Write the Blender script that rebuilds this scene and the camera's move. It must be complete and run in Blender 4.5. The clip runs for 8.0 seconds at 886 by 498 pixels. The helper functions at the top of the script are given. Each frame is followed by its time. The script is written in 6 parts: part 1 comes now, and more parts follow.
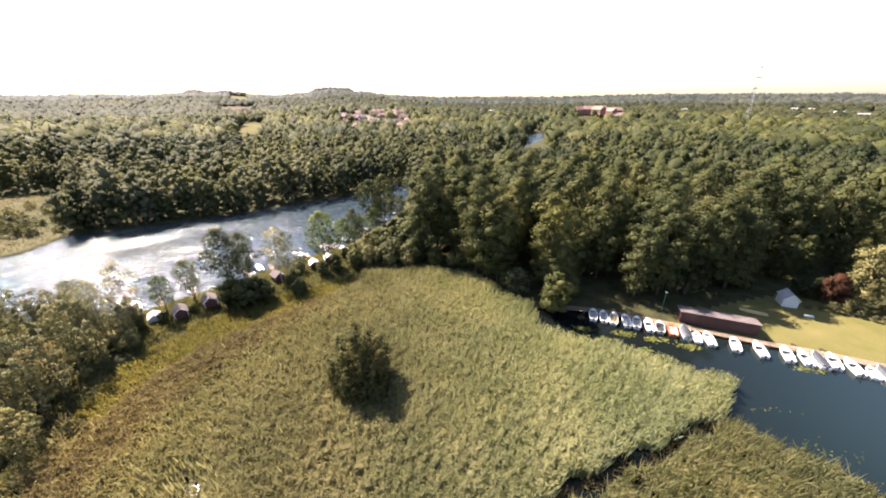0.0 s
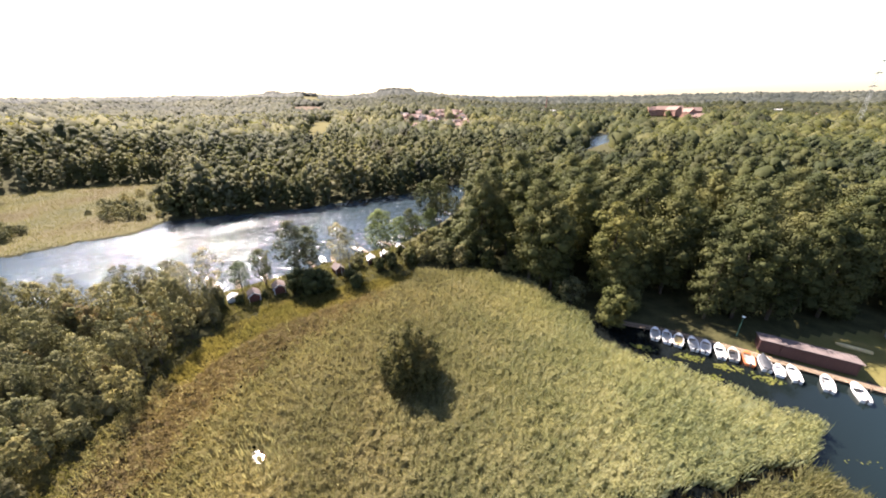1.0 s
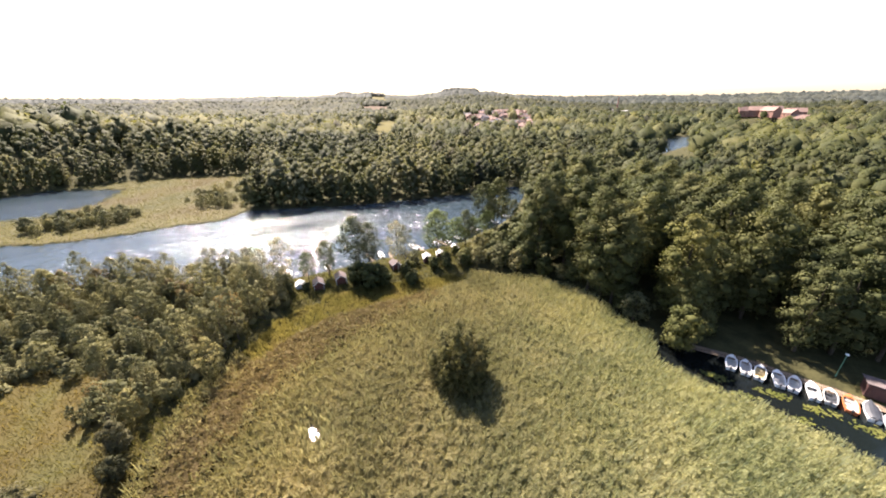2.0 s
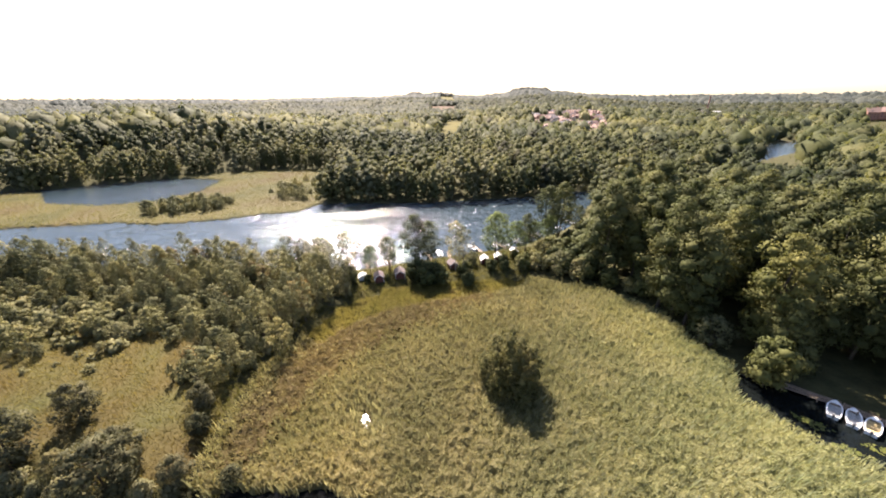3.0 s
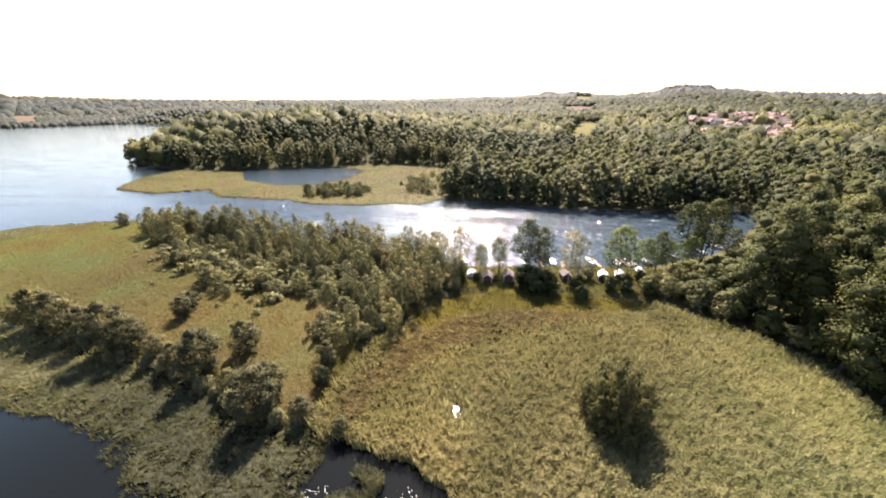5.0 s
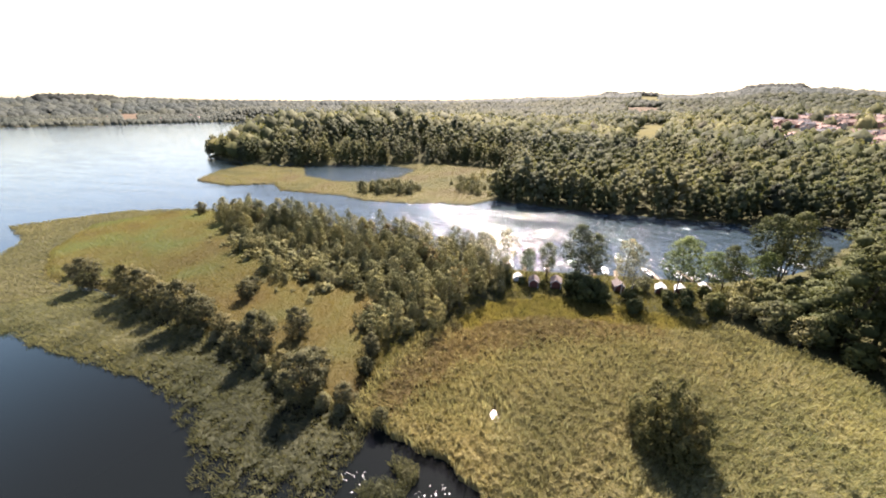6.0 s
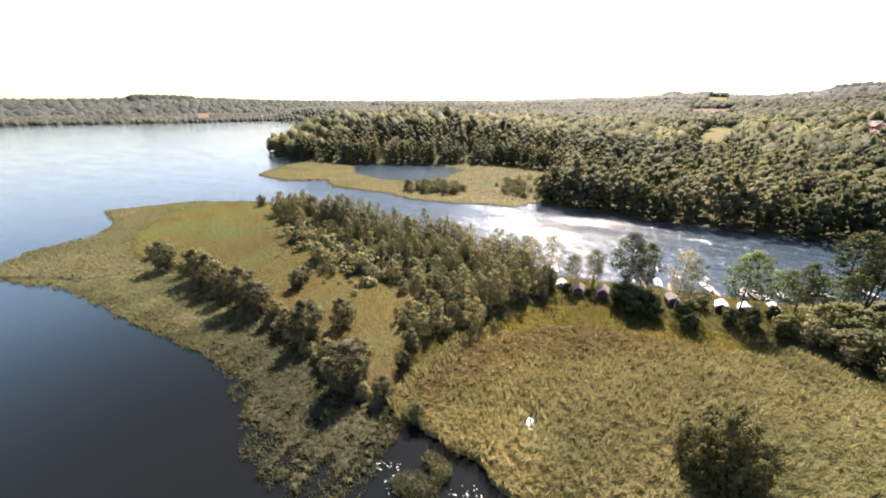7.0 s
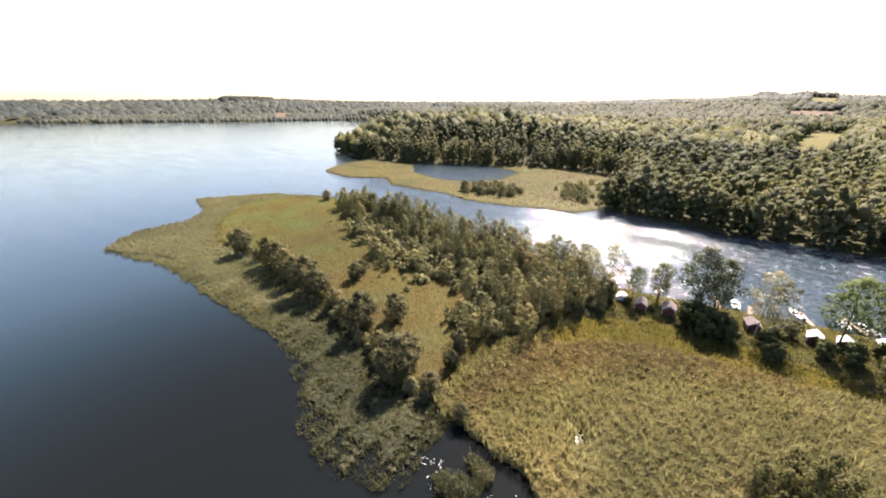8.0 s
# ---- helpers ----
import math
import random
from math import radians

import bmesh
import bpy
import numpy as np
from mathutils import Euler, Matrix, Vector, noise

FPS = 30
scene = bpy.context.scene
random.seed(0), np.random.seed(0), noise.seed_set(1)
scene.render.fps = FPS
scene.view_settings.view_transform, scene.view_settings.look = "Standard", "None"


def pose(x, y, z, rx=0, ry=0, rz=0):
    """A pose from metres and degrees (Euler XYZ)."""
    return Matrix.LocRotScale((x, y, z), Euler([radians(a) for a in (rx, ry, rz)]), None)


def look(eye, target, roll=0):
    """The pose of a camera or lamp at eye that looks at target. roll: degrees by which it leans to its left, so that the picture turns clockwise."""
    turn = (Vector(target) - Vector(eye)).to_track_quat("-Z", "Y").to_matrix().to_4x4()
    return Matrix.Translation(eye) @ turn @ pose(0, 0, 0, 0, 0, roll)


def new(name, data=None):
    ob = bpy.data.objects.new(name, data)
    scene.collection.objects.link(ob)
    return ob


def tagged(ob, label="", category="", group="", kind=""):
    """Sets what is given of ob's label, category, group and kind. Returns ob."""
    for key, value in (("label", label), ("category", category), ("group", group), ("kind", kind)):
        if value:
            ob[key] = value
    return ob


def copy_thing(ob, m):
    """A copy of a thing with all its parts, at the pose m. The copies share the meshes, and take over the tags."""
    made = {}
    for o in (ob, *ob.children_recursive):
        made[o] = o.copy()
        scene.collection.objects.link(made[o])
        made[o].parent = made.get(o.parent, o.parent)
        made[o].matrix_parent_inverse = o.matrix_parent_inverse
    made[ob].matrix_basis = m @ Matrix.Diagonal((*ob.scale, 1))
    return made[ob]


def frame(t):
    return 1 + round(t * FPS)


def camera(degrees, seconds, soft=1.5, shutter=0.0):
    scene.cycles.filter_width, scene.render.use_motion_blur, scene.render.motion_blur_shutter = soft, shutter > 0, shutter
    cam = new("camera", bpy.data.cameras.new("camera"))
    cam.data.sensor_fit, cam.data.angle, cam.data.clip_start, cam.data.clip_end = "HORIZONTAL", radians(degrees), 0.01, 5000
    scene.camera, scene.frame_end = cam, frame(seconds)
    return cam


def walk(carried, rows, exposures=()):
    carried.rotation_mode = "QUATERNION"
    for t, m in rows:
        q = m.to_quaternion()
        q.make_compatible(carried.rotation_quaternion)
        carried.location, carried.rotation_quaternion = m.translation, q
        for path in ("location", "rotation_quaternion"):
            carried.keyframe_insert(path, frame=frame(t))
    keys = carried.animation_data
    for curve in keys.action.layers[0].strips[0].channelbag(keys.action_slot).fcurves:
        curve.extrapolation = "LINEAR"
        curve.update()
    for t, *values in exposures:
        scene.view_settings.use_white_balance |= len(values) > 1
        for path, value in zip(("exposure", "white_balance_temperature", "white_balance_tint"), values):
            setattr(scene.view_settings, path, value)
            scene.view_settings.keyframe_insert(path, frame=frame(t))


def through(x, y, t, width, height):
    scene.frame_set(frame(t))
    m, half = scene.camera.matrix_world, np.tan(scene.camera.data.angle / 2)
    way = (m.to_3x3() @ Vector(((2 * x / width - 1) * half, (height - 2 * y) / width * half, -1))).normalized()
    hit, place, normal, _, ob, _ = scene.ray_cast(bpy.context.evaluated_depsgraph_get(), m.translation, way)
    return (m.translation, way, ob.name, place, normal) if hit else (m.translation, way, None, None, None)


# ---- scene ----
EXPOSURE = 2.71
cam = camera(104.0, 8.0, soft=1.95)
# seconds, x, y, z, yaw, pitch, roll: a drone that hangs over the reeds and turns to its left
ROWS = [
    (0.0, -0.07, 0.30, 39.35, 0.04, -22.98, -0.32),
    (0.5, -0.42, 0.10, 39.78, 4.54, -22.98, -0.37),
    (1.0, -0.70, -0.05, 40.15, 9.13, -22.97, -0.41),
    (1.5, -0.91, -0.17, 40.45, 13.83, -22.96, -0.45),
    (3.0, -1.25, -0.37, 41.07, 29.05, -22.89, -0.49),
    (3.5, -1.28, -0.42, 41.20, 34.34, -22.86, -0.49),
    (4.0, -1.29, -0.47, 41.30, 39.70, -22.83, -0.48),
    (4.5, -1.28, -0.52, 41.37, 44.45, -22.79, -0.46),
    (5.0, -1.27, -0.60, 41.43, 48.85, -22.75, -0.43),
    (6.5, -1.23, -1.00, 41.55, 60.80, -22.60, -0.26),
    (7.0, -1.25, -1.22, 41.59, 64.41, -22.55, -0.19),
    (7.5, -1.29, -1.49, 41.65, 68.49, -22.48, -0.11),
    (8.0, -1.38, -1.84, 41.73, 73.55, -22.42, -0.03),
]
walk(cam, [(t, pose(x, y, z, 90 + pitch, 0, yaw) @ pose(0, 0, 0, 0, 0, roll)) for t, x, y, z, yaw, pitch, roll in ROWS],
     [(0.0, EXPOSURE), (1.5, EXPOSURE + 0.05), (3.0, EXPOSURE + 0.02), (8.0, EXPOSURE)])

# ---- light: a clear midday sun over the river, in front of the camera ----
SUN_AZ, SUN_EL = -46.5, 47.1
world = bpy.data.worlds.new("sky")
scene.world = world
world.use_nodes = True
wn = world.node_tree.nodes
sky = wn.new("ShaderNodeTexSky")
sky.sky_type = "NISHITA"
sky.sun_disc = False
sky.sun_elevation, sky.sun_rotation = radians(SUN_EL), radians(SUN_AZ % 360)
sky.air_density, sky.dust_density, sky.ozone_density = 1.25, 1.3, 2.6
wn["Background"].inputs["Strength"].default_value = 0.053
balance = wn.new("ShaderNodeMix")
balance.data_type, balance.blend_type = "RGBA", "MULTIPLY"
balance.inputs[0].default_value = 1.0
balance.inputs[7].default_value = (1.1, 1.0, 1.05, 1.0)
world.node_tree.links.new(sky.outputs["Color"], balance.inputs[6])
world.node_tree.links.new(balance.outputs[2], wn["Background"].inputs["Color"])
sun = new("sun", bpy.data.lights.new("sun", "SUN"))
sun.data.energy, sun.data.angle, sun.data.color = 5.0, radians(0.53), (1.0, 0.865, 0.785)
SUN_WAY = Vector((math.sin(radians(SUN_AZ)) * math.cos(radians(SUN_EL)), math.cos(radians(SUN_AZ)) * math.cos(radians(SUN_EL)), math.sin(radians(SUN_EL))))
sun.matrix_world = look(SUN_WAY * 300, (0, 0, 0))

# ---- materials ----


def nodes_of(name):
    mat = bpy.data.materials.new(name)
    mat.use_nodes = True
    tree = mat.node_tree
    return mat, tree, tree.nodes["Principled BSDF"], tree.nodes["Material Output"]


def ramp(tree, fac, stops):
    r = tree.nodes.new("ShaderNodeValToRGB")
    els = r.color_ramp.elements
    while len(els) < len(stops):
        els.new(0.5)
    for e, (p, c) in zip(els, stops):
        e.position, e.color = p, (*c, 1)
    tree.links.new(fac, r.inputs["Fac"])
    return r.outputs["Color"]


def noise_of(tree, scale, detail=3, rough=0.55, stretch=None, object_space=False):
    n = tree.nodes.new("ShaderNodeTexNoise")
    n.inputs["Scale"].default_value, n.inputs["Detail"].default_value, n.inputs["Roughness"].default_value = scale, detail, rough
    if object_space:
        src = tree.nodes.new("ShaderNodeTexCoord").outputs["Object"]
    else:
        src = tree.nodes.new("ShaderNodeNewGeometry").outputs["Position"]
    if stretch:
        m = tree.nodes.new("ShaderNodeMapping")
        m.inputs["Scale"].default_value = stretch[:3]
        if len(stretch) > 3:
            m.vector_type = "TEXTURE"
            m.inputs["Scale"].default_value = [1 / k for k in stretch[:3]]
            m.inputs["Rotation"].default_value = (0, 0, radians(stretch[3]))
        tree.links.new(src, m.inputs["Vector"])
        src = m.outputs["Vector"]
    tree.links.new(src, n.inputs["Vector"])
    return n.outputs["Fac"]


def mix_of(tree, fac, a, b, how="MIX"):
    m = tree.nodes.new("ShaderNodeMix")
    m.data_type, m.blend_type = "RGBA", how
    for k, v in ((0, fac), (6, a), (7, b)):
        if isinstance(v, (int, float)):
            m.inputs[k].default_value = v
        elif isinstance(v, tuple):
            m.inputs[k].default_value = (*v, 1)
        else:
            tree.links.new(v, m.inputs[k])
    return m.outputs[2]


def bump_of(tree, height, bsdf, strength, distance):
    b = tree.nodes.new("ShaderNodeBump")
    b.inputs["Strength"].default_value, b.inputs["Distance"].default_value = strength, distance
    tree.links.new(height, b.inputs["Height"])
    tree.links.new(b.outputs["Normal"], bsdf.inputs["Normal"])


def leafy(name, dark, mid, light, patch=0.09, through=0.35, rough=0.75, per_leaf=0.35, gloss=0.08, stands=0.3, species=False, grain=0.0, fade=None):
    """Leaves or blades: colour from plant to plant, within the plant and from leaf to leaf, and light that comes through them."""
    mat, tree, bsdf, out = nodes_of(name)
    big = noise_of(tree, patch, 2, 0.5)
    c = ramp(tree, big, [(0.32, dark), (0.5, mid), (0.68, light)])
    c = mix_of(tree, stands, c, ramp(tree, noise_of(tree, patch * 0.22, 2, 0.5), [(0.36, (0.62, 0.7, 0.72)), (0.5, (1.0, 1.0, 1.0)), (0.64, (1.4, 1.3, 1.05))]), "MULTIPLY")
    if species:
        kind = tree.nodes.new("ShaderNodeAttribute")
        kind.attribute_name = "species"
        c = mix_of(tree, 1.0, c, ramp(tree, kind.outputs["Fac"], [(0.0, (0.6, 0.6, 0.64)), (0.28, (0.84, 0.92, 0.78)), (0.52, (1.05, 1.1, 0.8)), (0.75, (1.04, 1.06, 0.95)), (1.0, (1.36, 1.4, 1.5))]), "MULTIPLY")
    info = tree.nodes.new("ShaderNodeObjectInfo").outputs["Random"]
    c = mix_of(tree, 0.8, c, ramp(tree, info, [(0.0, (0.62, 0.68, 0.66)), (0.5, (1.0, 1.0, 1.0)), (1.0, (1.32, 1.24, 1.0))]), "MULTIPLY")
    isl = tree.nodes.new("ShaderNodeNewGeometry").outputs["Random Per Island"]
    c = mix_of(tree, per_leaf, c, ramp(tree, isl, [(0.0, (0.35, 0.38, 0.35)), (0.6, (1.0, 1.0, 1.0)), (1.0, (1.75, 1.6, 1.35))]), "MULTIPLY")
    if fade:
        # the colour changes gradually from one side of the stand to the other
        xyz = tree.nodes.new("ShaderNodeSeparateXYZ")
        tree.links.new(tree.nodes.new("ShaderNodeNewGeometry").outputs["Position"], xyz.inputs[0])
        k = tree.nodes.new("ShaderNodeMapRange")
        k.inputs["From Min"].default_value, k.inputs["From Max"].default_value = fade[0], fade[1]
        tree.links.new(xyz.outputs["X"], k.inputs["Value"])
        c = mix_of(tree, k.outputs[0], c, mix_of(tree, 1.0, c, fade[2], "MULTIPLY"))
    if grain:
        tuft = noise_of(tree, grain, 4, 0.65)
        c = mix_of(tree, 0.7, c, ramp(tree, tuft, [(0.3, (0.72, 0.74, 0.72)), (0.5, (1.0, 1.0, 1.0)), (0.7, (1.28, 1.25, 1.2))]), "MULTIPLY")
        bump_of(tree, tuft, bsdf, 0.4, 0.6 / grain)
    tree.links.new(c, bsdf.inputs["Base Color"])
    bsdf.inputs["Roughness"].default_value = rough
    bsdf.inputs["Specular IOR Level"].default_value = gloss
    trans = tree.nodes.new("ShaderNodeBsdfTranslucent")
    warm = mix_of(tree, 1.0, c, (1.06, 1.08, 0.82), "MULTIPLY")
    tree.links.new(warm, trans.inputs["Color"])
    mx = tree.nodes.new("ShaderNodeMixShader")
    mx.inputs[0].default_value = through
    tree.links.new(bsdf.outputs[0], mx.inputs[1])
    tree.links.new(trans.outputs[0], mx.inputs[2])
    tree.links.new(mx.outputs[0], out.inputs["Surface"])
    return mat


def surface(name, a, b, scale=1.0, rough=0.8, fine=12.0, bump=0.3, dist=0.03, metal=0.0, stretch=None, object_space=False, speck=0.4, gloss=0.5):
    """A matt or glossy surface with blotches and grain."""
    mat, tree, bsdf, out = nodes_of(name)
    c = ramp(tree, noise_of(tree, scale, 4, 0.6, stretch, object_space), [(0.3, a), (0.7, b)])
    g = noise_of(tree, fine, 3, 0.6, stretch, object_space)
    c = mix_of(tree, speck, c, ramp(tree, g, [(0.3, (0.55, 0.55, 0.55)), (0.7, (1.4, 1.4, 1.4))]), "MULTIPLY")
    tree.links.new(c, bsdf.inputs["Base Color"])
    bsdf.inputs["Roughness"].default_value, bsdf.inputs["Metallic"].default_value = rough, metal
    bsdf.inputs["Specular IOR Level"].default_value = gloss
    if bump:
        bump_of(tree, g, bsdf, bump, dist)
    return mat


def water_material():
    mat, tree, bsdf, out = nodes_of("lake_water")
    bsdf.inputs["IOR"].default_value = 1.333
    # how much the wind reaches the water: little between the reeds, much on the river
    wind = tree.nodes.new("ShaderNodeAttribute")
    wind.attribute_name = "ruffle"
    # peaty dark by the shore; outward the blue-green also carries painted sky sheen
    tree.links.new(ramp(tree, wind.outputs["Fac"], [(0.0, (0.0034, 0.0035, 0.0032)), (0.035, (0.0048, 0.0085, 0.0088)), (0.07, (0.0082, 0.0145, 0.0155)), (0.12, (0.0105, 0.0165, 0.02)), (0.6, (0.017, 0.026, 0.031))]), bsdf.inputs["Base Color"])
    # reflectivity is lowered in calm water to keep it dark
    tree.links.new(ramp(tree, wind.outputs["Fac"], [(0.0, (0.09, 0.09, 0.09)), (0.06, (0.5, 0.5, 0.5))]), bsdf.inputs["Specular IOR Level"])
    lanes = noise_of(tree, 0.075, 4, 0.6, (0.3, 1.5, 1.0, 44))
    both = tree.nodes.new("ShaderNodeMath")
    both.operation = "MULTIPLY"
    tree.links.new(wind.outputs["Fac"], both.inputs[0])
    tree.links.new(ramp(tree, lanes, [(0.36, (0.5, 0.5, 0.5)), (0.62, (1, 1, 1))]), both.inputs[1])
    r = tree.nodes.new("ShaderNodeMapRange")
    r.inputs["To Min"].default_value, r.inputs["To Max"].default_value = 0.045, 0.105
    tree.links.new(both.outputs[0], r.inputs["Value"])
    tree.links.new(r.outputs[0], bsdf.inputs["Roughness"])
    wave = noise_of(tree, 1.5, 4, 0.62, (0.75, 1.7, 1.0, 36))
    swell = noise_of(tree, 0.22, 2, 0.5, (0.6, 1.8, 1.0, 44))
    h = tree.nodes.new("ShaderNodeMath")
    h.operation = "MULTIPLY_ADD"
    tree.links.new(swell, h.inputs[0])
    h.inputs[1].default_value = 0.9
    tree.links.new(wave, h.inputs[2])
    g = tree.nodes.new("ShaderNodeMath")
    g.operation = "MULTIPLY"
    tree.links.new(h.outputs[0], g.inputs[0])
    tree.links.new(both.outputs[0], g.inputs[1])
    bump_of(tree, g.outputs[0], bsdf, 1.0, 0.45)
    return mat


M_WOOD_LEAF = leafy("broadleaf_foliage", (0.03495, 0.04117, 0.01646), (0.05828, 0.06269, 0.0247), (0.08736, 0.08491, 0.03411), per_leaf=0.22, through=0.28)
# darkened eastward in the colour, so the west keeps its haze-bright look
M_FAR_LEAF = leafy("far_woodland_foliage", (0.04587, 0.04741, 0.02657), (0.06626, 0.06552, 0.03614), (0.09005, 0.08351, 0.04533), patch=0.06, per_leaf=0.15, stands=0.8, through=0.42, species=True, grain=0.8, fade=(-50, 40, (0.77, 0.82, 0.8)))
# distance haze is put into the colour: hillsides greyer, ridges blue-grey
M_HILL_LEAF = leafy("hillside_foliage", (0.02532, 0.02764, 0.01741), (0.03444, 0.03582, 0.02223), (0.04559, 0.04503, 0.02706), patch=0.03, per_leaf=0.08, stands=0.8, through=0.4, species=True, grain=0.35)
M_RIDGE_LEAF = leafy("hazed_ridge_foliage", (0.0368, 0.04128, 0.0374), (0.0464, 0.0516, 0.0459), (0.0576, 0.06278, 0.0544), patch=0.02, per_leaf=0.05, stands=0.6, grain=0.2)
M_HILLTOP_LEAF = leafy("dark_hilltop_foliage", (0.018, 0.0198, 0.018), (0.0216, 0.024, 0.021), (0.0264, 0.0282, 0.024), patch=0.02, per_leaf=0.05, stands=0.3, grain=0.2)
M_SHRUB_LEAF = leafy("willow_scrub_foliage", (0.07532, 0.0736, 0.03836), (0.1095, 0.1052, 0.05133), (0.1551, 0.1403, 0.07107), patch=0.16, through=0.3, per_leaf=0.34)
M_ROW_LEAF = leafy("lakeside_willow_foliage", (0.05031, 0.04841, 0.02598), (0.07345, 0.06834, 0.03584), (0.1067, 0.09492, 0.05107), patch=0.3, through=0.3, per_leaf=0.35)
M_SILVER_LEAF = leafy("silver_willow_foliage", (0.0912, 0.0897, 0.0546), (0.1178, 0.1139, 0.06864), (0.152, 0.1427, 0.0897), patch=0.4, through=0.4, per_leaf=0.3)
M_OCHRE_LEAF = leafy("ochre_willow_foliage", (0.095, 0.07, 0.036), (0.125, 0.09, 0.042), (0.16, 0.115, 0.055), patch=0.4, through=0.4, per_leaf=0.3)
M_BIRCH_LEAF = leafy("birch_foliage", (0.096, 0.09424, 0.06682), (0.1344, 0.129, 0.09216), (0.1824, 0.1666, 0.121), patch=0.3, through=0.5, per_leaf=0.2)
M_CLUMP_LEAF = leafy("tall_willow_foliage", (0.06429, 0.0626, 0.02672), (0.09259, 0.08516, 0.03564), (0.1259, 0.1076, 0.04835), patch=0.35, through=0.42, per_leaf=0.35)
M_ASH_LEAF = leafy("pale_green_foliage", (0.0697, 0.08589, 0.0352), (0.09293, 0.1117, 0.04506), (0.12, 0.1374, 0.05632), patch=0.3, through=0.5, per_leaf=0.2)
M_RED_LEAF = leafy("copper_foliage", (0.05059, 0.02081, 0.01163), (0.06577, 0.02948, 0.01744), (0.07589, 0.04162, 0.02519), patch=0.5)
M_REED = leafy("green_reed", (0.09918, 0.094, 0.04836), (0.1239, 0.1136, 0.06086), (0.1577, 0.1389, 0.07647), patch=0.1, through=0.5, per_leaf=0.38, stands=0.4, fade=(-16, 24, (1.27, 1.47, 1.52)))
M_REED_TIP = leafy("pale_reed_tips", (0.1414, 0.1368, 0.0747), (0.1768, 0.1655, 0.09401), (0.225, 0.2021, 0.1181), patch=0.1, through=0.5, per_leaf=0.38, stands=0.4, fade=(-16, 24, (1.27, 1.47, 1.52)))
M_REED_BROWN = leafy("brown_reed", (0.098, 0.073, 0.036), (0.122, 0.092, 0.043), (0.142, 0.111, 0.053), patch=0.25, through=0.5, per_leaf=0.25)
M_SEDGE = leafy("yellow_green_sedge", (0.1029, 0.09203, 0.03277), (0.1238, 0.108, 0.03714), (0.1379, 0.1145, 0.05026), patch=0.2, through=0.5, per_leaf=0.1)
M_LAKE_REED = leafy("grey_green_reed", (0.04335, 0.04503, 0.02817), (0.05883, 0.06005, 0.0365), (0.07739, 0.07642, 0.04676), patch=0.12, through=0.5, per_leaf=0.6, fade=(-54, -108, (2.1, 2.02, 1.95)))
M_BANK_GRASS = leafy("bank_grass_blades", (0.06, 0.056, 0.022), (0.08, 0.076, 0.026), (0.1, 0.09, 0.032), patch=0.2, through=0.45, per_leaf=0.25)
# very dark sedge colour: the reeds' shade over the ditch is painted in
M_DITCH = leafy("shade_dark_sedge", (0.036, 0.032, 0.018), (0.05, 0.043, 0.022), (0.066, 0.055, 0.028), patch=0.4, through=0.3, per_leaf=0.4)
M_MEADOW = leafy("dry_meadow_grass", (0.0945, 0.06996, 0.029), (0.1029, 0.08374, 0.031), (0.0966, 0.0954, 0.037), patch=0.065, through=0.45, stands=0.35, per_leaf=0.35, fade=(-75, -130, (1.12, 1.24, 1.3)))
M_ISLAND = leafy("island_reed", (0.0756, 0.0736, 0.035), (0.1008, 0.092, 0.044), (0.0936, 0.07728, 0.042), patch=0.045, through=0.5, per_leaf=0.1)
M_SPIT = leafy("pale_spit_reed", (0.1215, 0.1086, 0.06062), (0.1415, 0.126, 0.0679), (0.1592, 0.138, 0.07639), patch=0.08, through=0.5, per_leaf=0.15)
M_LILY = leafy("water_lily_leaf", (0.04992, 0.0576, 0.01344), (0.06912, 0.07296, 0.0192), (0.09216, 0.09216, 0.03072), patch=0.5, through=0.1, rough=0.35)
M_BARK = surface("bark", (0.033, 0.0264, 0.0198), (0.0726, 0.0594, 0.0462), 2.0, 0.9, 9.0, 0.6, 0.04, stretch=(1, 1, 0.2), gloss=0.06)
M_BIRCH_BARK = surface("birch_bark", (0.165, 0.1518, 0.132), (0.33, 0.3168, 0.2904), 2.0, 0.8, 7.0, 0.4, 0.02)
M_FLOOR = surface("forest_floor", (0.0231, 0.0231, 0.01056), (0.0495, 0.0462, 0.0198), 0.3, 0.95, 3.0, 0.5, 0.15, gloss=0.06)
M_BED = surface("muddy_bed", (0.0198, 0.01848, 0.01188), (0.0396, 0.033, 0.0198), 0.5, 0.95, 4.0, 0.3, 0.05, gloss=0.06)
M_LAWN = surface("mown_lawn", (0.072, 0.068, 0.021), (0.108, 0.091, 0.035), 0.16, 0.95, 5.0, 0.5, 0.06, gloss=0.06)
M_GRASS = surface("rough_grass", (0.033, 0.0297, 0.01056), (0.0495, 0.04092, 0.01452), 0.2, 0.95, 3.0, 0.5, 0.15, gloss=0.06)
M_FIELD = surface("ripe_field", (0.0561, 0.0495, 0.01452), (0.0726, 0.0627, 0.0198), 0.05, 0.95, 0.6, 0.3, 0.2, gloss=0.06)
M_STUBBLE = surface("stubble_field", (0.066, 0.046, 0.029), (0.0825, 0.06, 0.039), 0.02, 0.95, 0.4, 0.3, 0.2, gloss=0.06)
M_WATER = water_material()
M_RED_WOOD = surface("red_painted_boards", (0.0495, 0.01122, 0.00858), (0.0759, 0.01848, 0.0132), 1.5, 0.75, 16, 0.3, 0.02, stretch=(6, 6, 0.4))
M_DARK_WOOD = surface("dark_stained_boards", (0.033, 0.01188, 0.01056), (0.0594, 0.02112, 0.01716), 1.5, 0.75, 16, 0.3, 0.02, stretch=(6, 6, 0.4))
